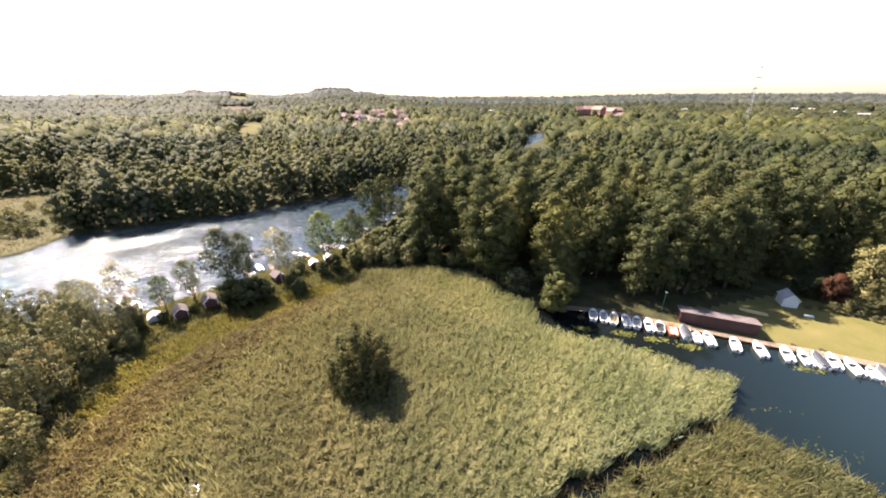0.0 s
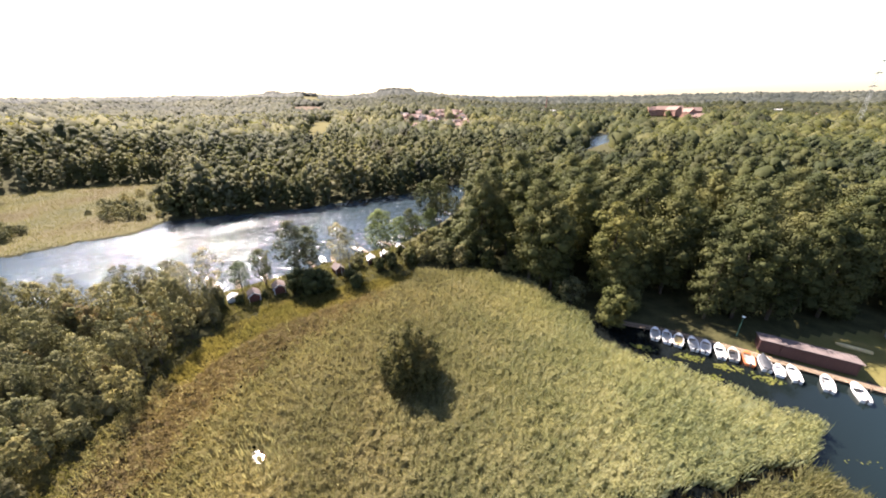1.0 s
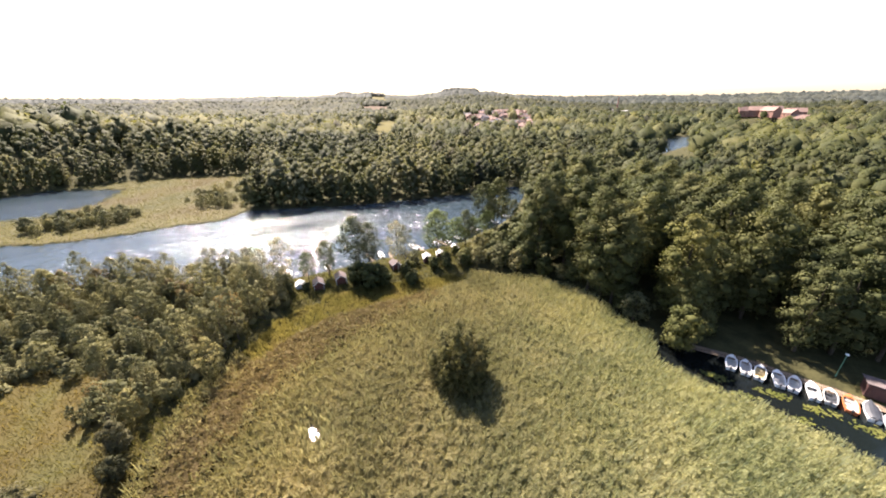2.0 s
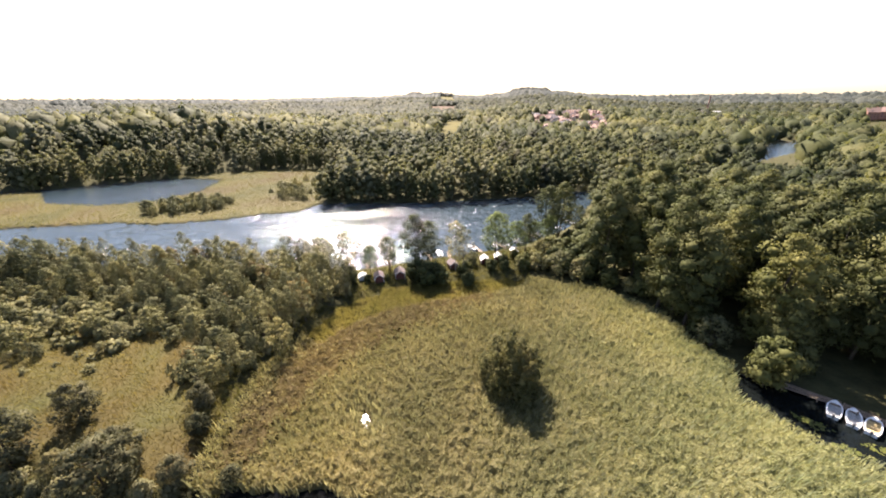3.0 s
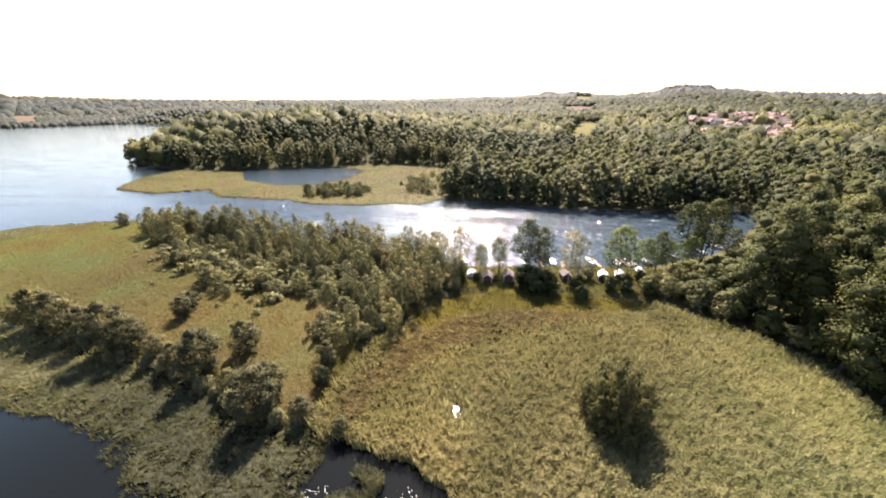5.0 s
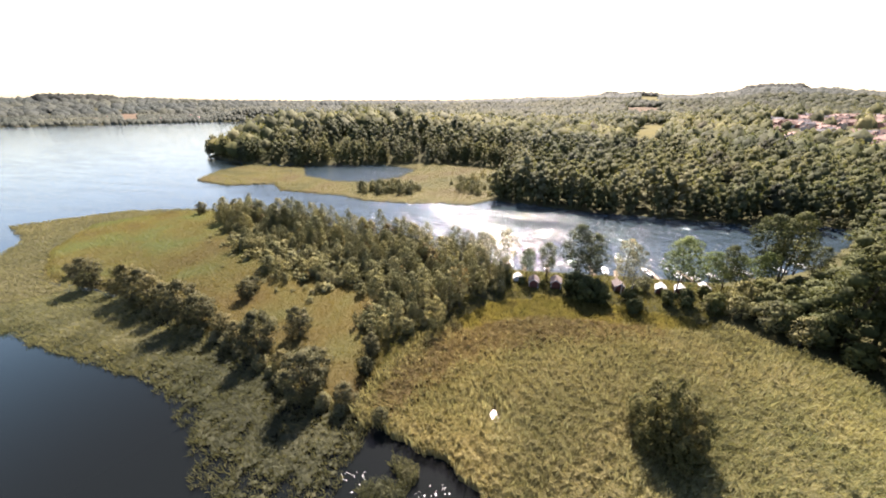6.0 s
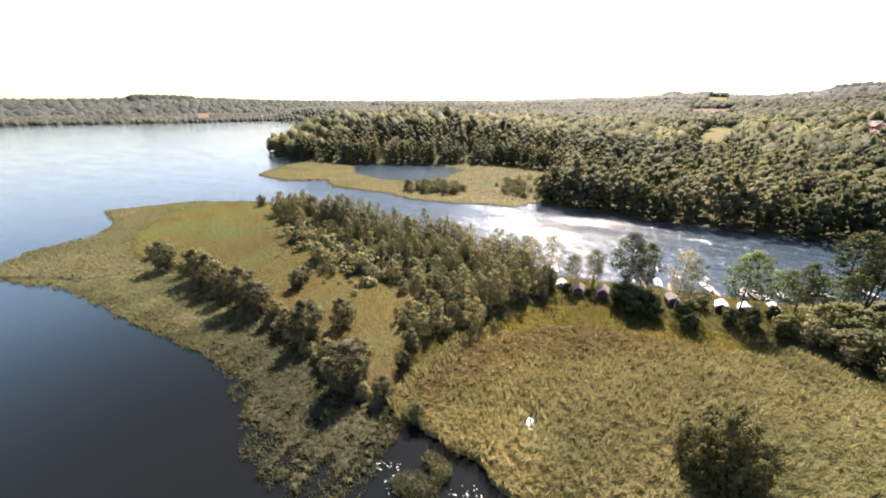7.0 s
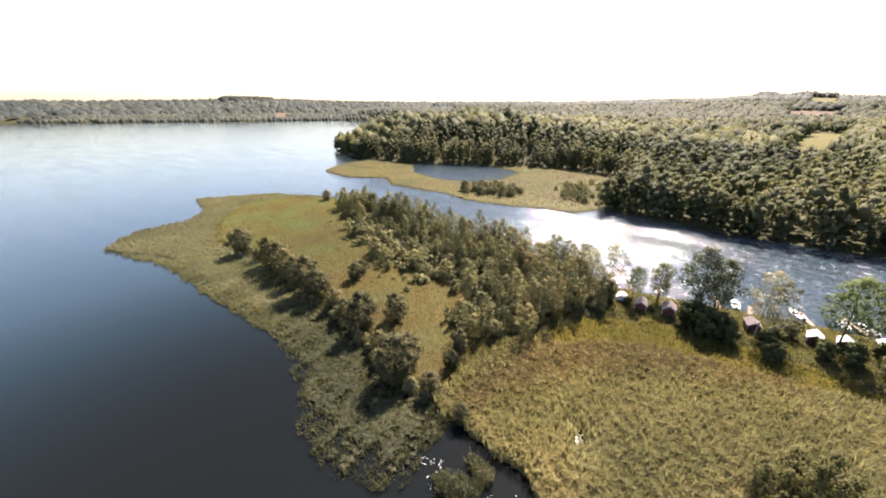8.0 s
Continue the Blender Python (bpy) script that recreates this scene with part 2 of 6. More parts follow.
M_WHITE_WOOD = surface("white_painted_boards", (0.396, 0.396, 0.396), (0.5148, 0.5148, 0.5082), 1.5, 0.6, 16, 0.2, 0.02, stretch=(6, 6, 0.4))
M_PLANK = surface("weathered_planks", (0.1, 0.07, 0.046), (0.19, 0.138, 0.092), 1.2, 0.85, 14, 0.4, 0.02)
M_ROOF_FELT = surface("faded_roof_felt", (0.075, 0.062, 0.06), (0.125, 0.102, 0.098), 0.8, 0.85, 9, 0.3, 0.02, gloss=0.06)
M_ROOF_PALE = surface("pale_sheet_roof", (0.198, 0.198, 0.1914), (0.2772, 0.2706, 0.264), 0.8, 0.75, 7, 0.15, 0.02)
M_ROOF_WHITE = surface("white_sheet_roof", (0.2, 0.195, 0.185), (0.29, 0.28, 0.27), 0.8, 0.7, 7, 0.15, 0.02)
M_TILE = surface("red_roof_tiles", (0.14, 0.094, 0.078), (0.2, 0.136, 0.114), 0.4, 0.8, 3, 0.4, 0.05, gloss=0.06)
M_TILE_DARK = surface("grey_roof_tiles", (0.0792, 0.0726, 0.0726), (0.1452, 0.132, 0.132), 0.4, 0.8, 3, 0.4, 0.05, gloss=0.06)
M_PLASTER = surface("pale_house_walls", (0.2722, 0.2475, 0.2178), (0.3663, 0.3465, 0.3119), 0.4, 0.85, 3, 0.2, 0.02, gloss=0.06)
M_BRICK = surface("red_brick_walls", (0.1782, 0.0858, 0.0594), (0.2376, 0.1188, 0.0858), 0.5, 0.85, 6, 0.3, 0.02)
M_HULL = surface("white_boat_plastic", (0.52, 0.52, 0.51), (0.66, 0.65, 0.63), 0.8, 0.3, 6, 0.0, speck=0.2)
M_CREAM = surface("cream_boat_plastic", (0.396, 0.3036, 0.1452), (0.4752, 0.3828, 0.2112), 0.8, 0.35, 6, 0.0, speck=0.15)
M_INNER = surface("boat_inside", (0.3, 0.29, 0.27), (0.42, 0.41, 0.38), 1.2, 0.5, 9, 0.1, 0.01)
M_ORANGE = surface("orange_boat_paint", (0.33, 0.0858, 0.0264), (0.4092, 0.132, 0.0462), 0.8, 0.4, 6, 0.0, speck=0.15)
M_COVER = surface("dark_boat_tarpaulin", (0.0165, 0.01848, 0.02244), (0.0363, 0.0396, 0.0462), 1.5, 0.55, 6, 0.5, 0.06)
M_MOTOR = surface("black_motor_cowl", (0.02, 0.02, 0.022), (0.05, 0.05, 0.055), 3, 0.35, 20, 0.0)
M_STEEL = surface("galvanised_steel", (0.3, 0.32, 0.32), (0.45, 0.46, 0.46), 2, 0.5, 12, 0.1, 0.005, metal=0.6)
M_GREEN_POLE = surface("green_painted_pole", (0.03, 0.09, 0.06), (0.05, 0.13, 0.09), 2, 0.5, 12, 0.05, 0.005)
M_LAMP = surface("lamp_head", (0.5, 0.52, 0.5), (0.7, 0.72, 0.7), 2, 0.4, 12, 0.0)
M_GLASS = surface("dark_window_glass", (0.03, 0.035, 0.04), (0.07, 0.08, 0.09), 1, 0.08, 5, 0.0)


# ---- mesh helpers ----
def fast_mesh(name, verts, tris=None, quads=None, mats=(), mat_index=None, smooth=True, normals=None):
    """A mesh from numpy arrays of triangles and/or quads."""
    me = bpy.data.meshes.new(name)
    nt = 0 if tris is None else len(tris)
    nq = 0 if quads is None else len(quads)
    me.vertices.add(len(verts))
    me.vertices.foreach_set("co", np.ascontiguousarray(verts, dtype=np.float32).ravel())
    loops = np.concatenate([a.ravel() for a, n in ((tris, nt), (quads, nq)) if n]).astype(np.int32)
    me.loops.add(len(loops))
    me.loops.foreach_set("vertex_index", loops)
    me.polygons.add(nt + nq)
    starts = np.concatenate([np.arange(nt) * 3, nt * 3 + np.arange(nq) * 4]).astype(np.int32)
    me.polygons.foreach_set("loop_start", starts)
    me.polygons.foreach_set("use_smooth", np.full(nt + nq, smooth))
    for m in mats:
        me.materials.append(m)
    if mat_index is not None:
        me.polygons.foreach_set("material_index", np.asarray(mat_index, dtype=np.int32))
    me.update(calc_edges=True)
    if normals is not None:
        me.normals_split_custom_set_from_vertices(np.ascontiguousarray(unit(normals), dtype=np.float32))
    return me


def part(name, bm, material, parent, label=""):
    me = bpy.data.meshes.new(name)
    bm.to_mesh(me)
    bm.free()
    me.materials.append(material)
    ob = new(name, me)
    ob.parent = parent
    if label:
        ob["label"] = label
    return ob


def box(bm, x0, x1, y0, y1, z0, z1, m=None):
    v = [Vector((x, y, z)) for z in (z0, z1) for y in (y0, y1) for x in (x0, x1)]
    if m is not None:
        v = [m @ p for p in v]
    v = [bm.verts.new(p) for p in v]
    for f in ((0, 2, 3, 1), (4, 5, 7, 6), (0, 1, 5, 4), (2, 6, 7, 3), (0, 4, 6, 2), (1, 3, 7, 5)):
        bm.faces.new([v[i] for i in f])


def tube(path, radii, sides=6):
    """Vertices and quads of a tapered tube along a path."""
    path = np.asarray(path, float)
    vs, qs = [], []
    a = np.arange(sides) * 2 * np.pi / sides
    for i, p in enumerate(path):
        d = path[min(i + 1, len(path) - 1)] - path[max(i - 1, 0)]
        d = d / (np.linalg.norm(d) + 1e-9)
        u = np.cross(d, (0, 1, 0) if abs(d[1]) < 0.9 else (1, 0, 0))
        u /= np.linalg.norm(u)
        w = np.cross(d, u)
        vs.append(p + radii[i] * (np.cos(a)[:, None] * u + np.sin(a)[:, None] * w))
        if i:
            k = np.arange(sides)
            k2 = (k + 1) % sides
            qs.append(np.stack([(i - 1) * sides + k, (i - 1) * sides + k2, i * sides + k2, i * sides + k], 1))
    return np.concatenate(vs), np.concatenate(qs)


def joined(pieces):
    vs, fs, n = [], [], 0
    for v, f in pieces:
        vs.append(v)
        fs.append(f + n)
        n += len(v)
    return np.concatenate(vs), np.concatenate(fs)


def unit(v):
    return v / (np.linalg.norm(v, axis=-1, keepdims=True) + 1e-9)


# ---- plan: shorelines ----
LAND_NEAR = [(78, 40), (64.7, 46.8), (55, 50.8), (39.5, 57.6), (31, 61), (25, 62), (20, 61), (14, 66), (10, 75), (-3, 79), (-19, 77.5), (-28, 71), (-40, 64), (-47, 57), (-52, 46),
             (-51, 33), (-49, 22), (-44, 12), (-41, 8), (-45, 3), (-61, -2), (-79, -13), (-99, -23), (-112, -33), (-125, -45), (-150, -50), (-178, -45), (-182, -20),
             (-171, -4), (-157, 9), (-130, 27), (-95, 46), (-69, 57), (-61.5, 61.5), (-54, 70), (-48.5, 76), (-43, 82), (-37.5, 88.5), (-32, 93), (-28, 99.5), (-25, 107.5), (-20.5, 117), (-17, 130), (-17, 155), (-16, 190), (0, 222),
             (40, 285), (80, 345), (120, 420), (135, 490), (160, 530), (400, 700), (4600, 1500), (4600, -500), (300, -40), (110, 22)]
LAND_FAR = [(160, 530), (118, 500), (90, 400), (60, 330), (22, 262), (-4, 216), (-16, 186), (-43, 156), (-82, 125), (-103, 114), (-122, 104), (-150, 150),
            (-181, 165), (-217, 150), (-251, 101), (-279, 51), (-317, 19), (-382, -5), (-420, 30), (-600, 160), (-1000, 300), (-1240, 200), (-1249, -15),
            (-1232, -247), (-1250, -563), (-1259, -720), (-1362, -1027), (-1500, -1400), (-1900, -2300), (-4600, -2500), (-4600, 4600), (4600, 4600), (4600, 1200), (400, 690)]
ISLAND = [(-258, -12), (-230, 2), (-220, 25), (-199, 26), (-169, 49), (-155, 53), (-138, 68), (-129, 82), (-119, 90), (-121, 106), (-150, 155), (-181, 167), (-217, 152),
          (-262, 116), (-258, 100), (-214, 116), (-194, 92), (-192, 72), (-206, 56), (-234, 46), (-262, 52), (-302, 24), (-287, 0)]
REEDBED = [(43, 40), (39, 42), (35, 45), (30, 48), (25, 50), (18, 53.5), (18.5, 61), (13.5, 66), (9.5, 74), (-3, 78.3), (-19, 76.5), (-28, 70.3), (-40, 63.3), (-46.5, 56.5),
           (-51.5, 46), (-50.5, 33), (-48.5, 22), (-43.5, 12.5), (-40, 8.2), (-37, 8.4), (-34.5, 10.7), (-30.8, 12.5), (-27.2, 14.3), (-24.2, 15.7), (-21, 15.9), (-10, 19), (0, 20.5), (9.4, 23.1), (13.6, 25.6), (17, 26.2), (20.2, 28), (26, 29.4), (30.5, 32), (37.5, 34.6), (41.8, 38.5)]
LAKE_REEDS = [(-127, -76), (-144, -74), (-155, -60), (-170, -60), (-192, -70), (-194, -37), (-178, -6), (-171, -4), (-178, -22), (-172, -42), (-150, -49), (-125, -44),
              (-112, -32.5), (-99, -22), (-79, -12), (-61, -1), (-46, 4), (-41, 8.5), (-38.5, 9.6), (-35.4, 9.2), (-33.3, 7.8), (-32.4, 5), (-28, 1.5), (-30, -3), (-34, -8), (-40, -11), (-50, -12), (-63, -17), (-83, -33), (-108, -52)]
NEAR_REEDS = [(5, 19.5), (9.5, 21.6), (13.2, 23.6), (17.5, 24.8), (20.5, 26.4), (24.6, 27.4), (28.6, 29.2), (33.5, 31.2), (37.2, 33.2), (38.6, 32.4), (39.9, 30.6), (41.6, 28.8), (44.3, 27.5), (46, 24.5), (48, 19), (30, 8), (8, 4)]
# lawn stops short of the wood; the dark floor there also paints its shade
LAWN = [(45.5, 57.5), (42, 50), (57, 43), (72, 36), (130, 10), (130, 50), (96, 56), (84, 60), (74, 65), (66, 64), (56, 61), (48, 60.2)]
FIELD = [(-205, 350), (-182, 362), (-278, 590), (-312, 580)]
SCRUB = [(-51.5, 46), (-56, 55), (-68, 57), (-95, 43), (-130, 23), (-160, 5), (-162, -3), (-149, -5), (-112, -1), (-86, 7), (-77.5, 13), (-71, 20), (-65, 21), (-59, 15.5), (-54, 16), (-49.5, 22), (-48.8, 27), (-50.5, 34)]


def inside(poly, x, y):
    res = np.zeros(np.shape(x), bool)
    n = len(poly)
    for i in range(n):
        (x0, y0), (x1, y1) = poly[i], poly[(i + 1) % n]
        if y0 != y1:
            res ^= ((y0 > y) != (y1 > y)) & (x < (x1 - x0) * (y - y0) / (y1 - y0) + x0)
    return res


def depth_in(poly, x, y):
    """Distance to the outline, positive inside."""
    best = np.full(np.shape(x), 1e12)
    n = len(poly)
    for i in range(n):
        (x0, y0), (x1, y1) = poly[i], poly[(i + 1) % n]
        dx, dy = x1 - x0, y1 - y0
        k = np.clip(((x - x0) * dx + (y - y0) * dy) / (dx * dx + dy * dy), 0, 1)
        best = np.minimum(best, (x - x0 - k * dx) ** 2 + (y - y0 - k * dy) ** 2)
    return np.sqrt(best) * np.where(inside(poly, x, y), 1, -1)


def wobble(x, y, s, seed=0.0):
    return (np.sin(x / s + seed) * np.cos(y / s * 1.3 + 2 * seed) + 0.5 * np.sin(x / s * 2.3 + y / s * 1.7 + 3 * seed) + 0.35 * np.cos(x / s * 4.1 - y / s * 3.7 + seed)) / 1.85


def smoothstep(a, b, v):
    k = np.clip((v - a) / (b - a), 0, 1)
    return k * k * (3 - 2 * k)


# the skyline: azimuth and elevation of the ridges, in degrees
SKY_AZ = [-180, -127, -116, -101, -92, -81, -62, -47, -36, -33, -29, -24, -20, -17, -12, -8, -1, 6, 16, 29, 40, 49, 60, 180]
SKY_EL = [0.4, 0.5, 0.5, 0.9, 0.75, 0.5, 0.55, 0.65, 0.95, 1.15, 1.15, 0.85, 1.1, 1.55, 1.3, 0.9, 0.6, 0.62, 0.45, 0.72, 0.55, 0.4, 0.15, 0.2]


def land_height(x, y):
    x, y = np.asarray(x, float), np.asarray(y, float)
    w = 1.2 * wobble(x, y, 5.0, 1.0) * np.clip(np.hypot(x, y) / 300, 0.35, 3)
    near, far, isl = depth_in(LAND_NEAR, x, y) + w, depth_in(LAND_FAR, x, y) + w, depth_in(ISLAND, x, y) + w
    reed = np.maximum(np.maximum(depth_in(REEDBED, x, y), depth_in(NEAR_REEDS, x, y)), depth_in(LAKE_REEDS, x, y))
    land = np.maximum(near, far)
    z = np.clip(land * 0.25, -1.6, 0.6)
    z = np.maximum(z, np.clip(isl * 0.2, -1.6, 0.12))
    z = np.maximum(z, np.clip(reed * 0.25, -1.6, -0.12))
    r = np.hypot(x, y)
    az = np.degrees(np.arctan2(x, y))
    crest = 41 + np.tan(np.radians(np.interp(az, SKY_AZ, SKY_EL))) * 2300 - 15
    start = np.interp(az, [-180, -90, -84, -60, -36, -8, 4, 60, 180], [1250, 1250, 300, 300, 300, 350, 950, 950, 950])
    s = smoothstep(start, 2300, r) ** 1.15
    hill = s * crest * (1 + 0.1 * wobble(x, y, 260.0, 2.0)) + 3.0 * smoothstep(250, 600, r) * (1 + wobble(x, y, 90.0, 0.4))
    hill = hill + 21 * np.exp(-((x + 385) ** 2 + (y - 135) ** 2) / (2 * 115 ** 2))
    hill = hill + 15 * np.exp(-((x + 105) ** 2 + (y - 660) ** 2) / (2 * 120 ** 2)) + 12 * np.exp(-((x - 285) ** 2 + (y - 670) ** 2) / (2 * 90 ** 2))
    return z + np.where(land > 0, hill * np.clip(land / 40, 0, 1), 0)


# ---- ground and water ----
def build_ground():
    az = np.radians(np.concatenate([np.arange(-138, 72, 0.8), np.arange(72, 222, 6.0)]))
    rad = 4.0 * 1.0245 ** np.arange(0, 300)
    rad = np.concatenate([[0.01], rad[rad < 4560]])
    A, Rr = np.meshgrid(az, rad)
    X, Y = Rr * np.sin(A), Rr * np.cos(A)
    Z = land_height(X, Y)
    na, nr = len(az), len(rad)
    i, j = np.meshgrid(np.arange(na), np.arange(nr - 1))
    i2 = (i + 1) % na
    q = np.stack([j * na + i, (j + 1) * na + i, (j + 1) * na + i2, j * na + i2], -1).reshape(-1, 4)[:, ::-1]
    V = np.stack([X, Y, Z], -1).reshape(-1, 3)
    C = V[q].mean(1)
    cx, cy, cz = C.T
    idx = np.zeros(len(q), int)
    idx[cz < 0.02] = 1
    idx[inside(LAWN, cx, cy) & (cz > 0.02)] = 2
    pen = inside(LAND_NEAR, cx, cy) & (cx < -38) & (cy < 62) & (cz > 0.02)
    idx[pen | (inside(ISLAND, cx, cy) & (cz > 0.02) & ~inside(LAND_FAR, cx, cy))] = 3
    idx[inside(SCRUB, cx, cy) & (cz > 0.02)] = 0
    idx[inside(FIELD, cx, cy) & (cz > 0.02)] = 4
    r, a = np.hypot(cx, cy), np.degrees(np.arctan2(cx, cy))
    idx[(a > -31) & (a < -26.5) & (r > 900) & (r < 1200)] = 5
    idx[(a > -98) & (a < -96.4) & (r > 1300) & (r < 1650)] = 5
    idx[(a > -29.5) & (a < -27) & (r > 1350) & (r < 2300)] = 4
    me = fast_mesh("ground", V, quads=q, mats=(M_FLOOR, M_BED, M_LAWN, M_GRASS, M_FIELD, M_STUBBLE), mat_index=idx)
    return tagged(new("ground", me), "gently hilly land with shores, lawn, meadow and fields", "ground", kind="structure")


build_ground()


RIVER = [(-160, 30), (-172, 45), (-125, 92), (-100, 118), (-45, 160), (-15, 190), (60, 335), (150, 520), (90, 350), (0, 215), (-14, 160), (-26, 112), (-44, 86), (-60, 66), (-95, 45), (-130, 25)]


def build_water():
    rad = np.concatenate([[0.01], 6 * 1.06 ** np.arange(0, 114)])
    rad = rad[rad < 4550]
    az = np.radians(np.arange(0, 360, 2.0))
    A, Rr = np.meshgrid(az, rad)
    V = np.stack([Rr * np.sin(A), Rr * np.cos(A), 0 * A], -1).reshape(-1, 3)
    na = len(az)
    i, j = np.meshgrid(np.arange(na), np.arange(len(rad) - 1))
    q = np.stack([j * na + i, (j + 1) * na + i, (j + 1) * na + (i + 1) % na, j * na + (i + 1) % na], -1).reshape(-1, 4)[:, ::-1]
    me = fast_mesh("water", V, quads=q, mats=(M_WATER,))
    r = np.hypot(V[:, 0], V[:, 1])
    ruffle = 0.006 + 0.14 * smoothstep(50, 190, r) + 0.75 * smoothstep(-16, 6, depth_in(RIVER, V[:, 0], V[:, 1]))
    # raised at the island pool and the bay to lighten their water
    ruffle = ruffle + 0.75 * np.exp(-(((V[:, 0] + 222) / 45) ** 2 + ((V[:, 1] - 78) / 45) ** 2))
    ruffle = ruffle + 0.045 * np.exp(-(((V[:, 0] - 62) / 24) ** 2 + ((V[:, 1] - 28) / 20) ** 2))
    me.attributes.new("ruffle", "FLOAT", "POINT").data.foreach_set("value", ruffle.astype(np.float32))
    return tagged(new("water", me), "wind-ruffled lake and river water that glitters in the sun", "water", kind="structure")


def build_river():
    """The choppy surface of the river: short wind waves in lanes along the current."""
    g = np.random.default_rng(77)
    along, across = np.array([0.67, 0.742]), np.array([-0.742, 0.67])
    u, v = np.meshgrid(np.arange(-110, 300, 0.5), np.arange(40, 175, 0.44))
    X, Y = u * along[0] + v * across[0], u * along[1] + v * across[1]
    X, Y = X + g.uniform(-0.1, 0.1, X.shape), Y + g.uniform(-0.1, 0.1, X.shape)
    inner = depth_in(RIVER, X, Y)
    lane = smoothstep(-0.5, 0.5, wobble(u * 0.2, v, 4.2, 0.7) + 0.8 * wobble(u * 0.3, v, 1.4, 2.0))
    Z = 0 * X
    for k in range(26):
        ln = 1.15 * 3.6 ** (k / 25)
        way = math.atan2(along[1], along[0]) + g.normal(0, 0.75)
        Z += 0.066 * ln / 6.283 * np.sin((X * math.cos(way) + Y * math.sin(way)) * 6.283 / ln + g.uniform(0, 6.28))
    # waves are made higher away from the lake, to shift the sun glitter there
    Z *= 0.82 + 0.62 * smoothstep(-20, 50, u)
    edge = smoothstep(-9, 0, inner)
    Z = np.where(edge > 0, np.maximum(0.012, edge * (0.2 + Z * (0.32 + 0.74 * lane))), 0)
    ny, nx = X.shape
    i, j = np.meshgrid(np.arange(nx - 1), np.arange(ny - 1))
    q = np.stack([j * nx + i, j * nx + i + 1, (j + 1) * nx + i + 1, (j + 1) * nx + i], -1).reshape(-1, 4)
    q = q[(inner.ravel()[q] > -9).all(1)]
    used, q = np.unique(q, return_inverse=True)
    q = q.reshape(-1, 4)
    me = fast_mesh("river", np.stack([X, Y, Z], -1).reshape(-1, 3)[used], quads=q, mats=(M_WATER,))
    me.attributes.new("ruffle", "FLOAT", "POINT").data.foreach_set("value", (0.36 + 0.4 * edge * lane).ravel()[used].astype(np.float32))
    return tagged(new("river", me), "choppy river surface with sparkling lanes of sun", "water", kind="structure")


build_water()
build_river()


# ---- plants ----


def ico():
    bm = bmesh.new()
    bmesh.ops.create_icosphere(bm, subdivisions=1, radius=1)
    v = np.array([p.co[:] for p in bm.verts])
    f = np.array([[p.index for p in t.verts] for t in bm.faces])
    bm.free()
    return v, f


ICO = ico()


def leaf_tris(g, centre, normal, size):
    """One kite of two triangles at each place: returns vertices and quads."""
    n = len(centre)
    a = unit(np.cross(normal, g.normal(size=(n, 3))))
    b = np.cross(normal, a)
    s = (size * g.uniform(0.6, 1.35, n))[:, None]
    v = np.stack([centre - a * s, centre - b * s * 0.55, centre + a * s, centre + b * s * 0.55], 1).reshape(-1, 3)
    return v, np.arange(4 * n).reshape(-1, 4)


def crown_data(seed, height, base, radius, lumps, leaves, leaf, top=0.55, core=0.78, narrow=1.0, squash=0.85, lump=1.0):
    """Vertices, triangles (cores of the boughs) and quads (leaves) of a crown that is made of leafy boughs."""
    g = np.random.default_rng(seed)
    V, Tr, Q, N, n = [], [], [], [], 0
    for k in range(lumps):
        u = (k + 0.5) / lumps
        h = base + (height - base) * (0.1 + 0.86 * u)
        prof = np.sin(np.pi * np.clip(0.12 + 0.8 * u, 0, 1)) ** top
        ang = k * 2.4 + g.uniform(-0.5, 0.5)
        rr = radius * narrow * prof * g.uniform(0.3, 0.62 + 0.2 / lump - 0.1)
        if u > 0.9:
            rr *= 0.3
        c = np.array([rr * np.cos(ang), rr * np.sin(ang), h])
        lr = lump * radius * (0.36 + 0.26 * prof) * g.uniform(0.7, 1.25) * (0.8 if u > 0.85 else 1)
        if core > 0:
            cv = ICO[0] * (1 + g.uniform(-0.22, 0.22, (len(ICO[0]), 1))) * lr * core * [1, 1, squash] + c
            V.append(cv)
            N.append(ICO[0])
            Tr.append(ICO[1] + n)
            n += len(cv)
        d = unit(g.normal(size=(leaves, 3)) + [0, 0, 0.25])
        away = unit(c * [1, 1, 0.0] + [0, 0, 0.3 * lr])
        d = unit(d + 0.35 * away)
        p = c + d * lr * [1, 1, squash] * g.uniform(0.72, 1.12, (leaves, 1))
        nn = unit(d + 0.8 * g.normal(size=(leaves, 3)) + [0, 0, 0.3])
        lv, lq = leaf_tris(g, p, nn, leaf)
        V.append(lv)
        N.append(np.repeat(unit(0.75 * d + 0.3 * away + [0, 0, 0.1] + 0.3 * nn), 4, 0))
        Q.append(lq + n)
        n += len(lv)
    return np.concatenate(V), (np.concatenate(Tr) if Tr else np.zeros((0, 3), int)), np.concatenate(Q), np.concatenate(N)


def sphere_mesh(sub):
    bm = bmesh.new()
    bmesh.ops.create_icosphere(bm, subdivisions=sub, radius=1)
    v = np.array([p.co[:] for p in bm.verts])
    f = np.array([[p.index for p in t.verts] for t in bm.faces])
    bm.free()
    return v, f


SPHERES = {k: sphere_mesh(k) for k in (1, 2, 3)}


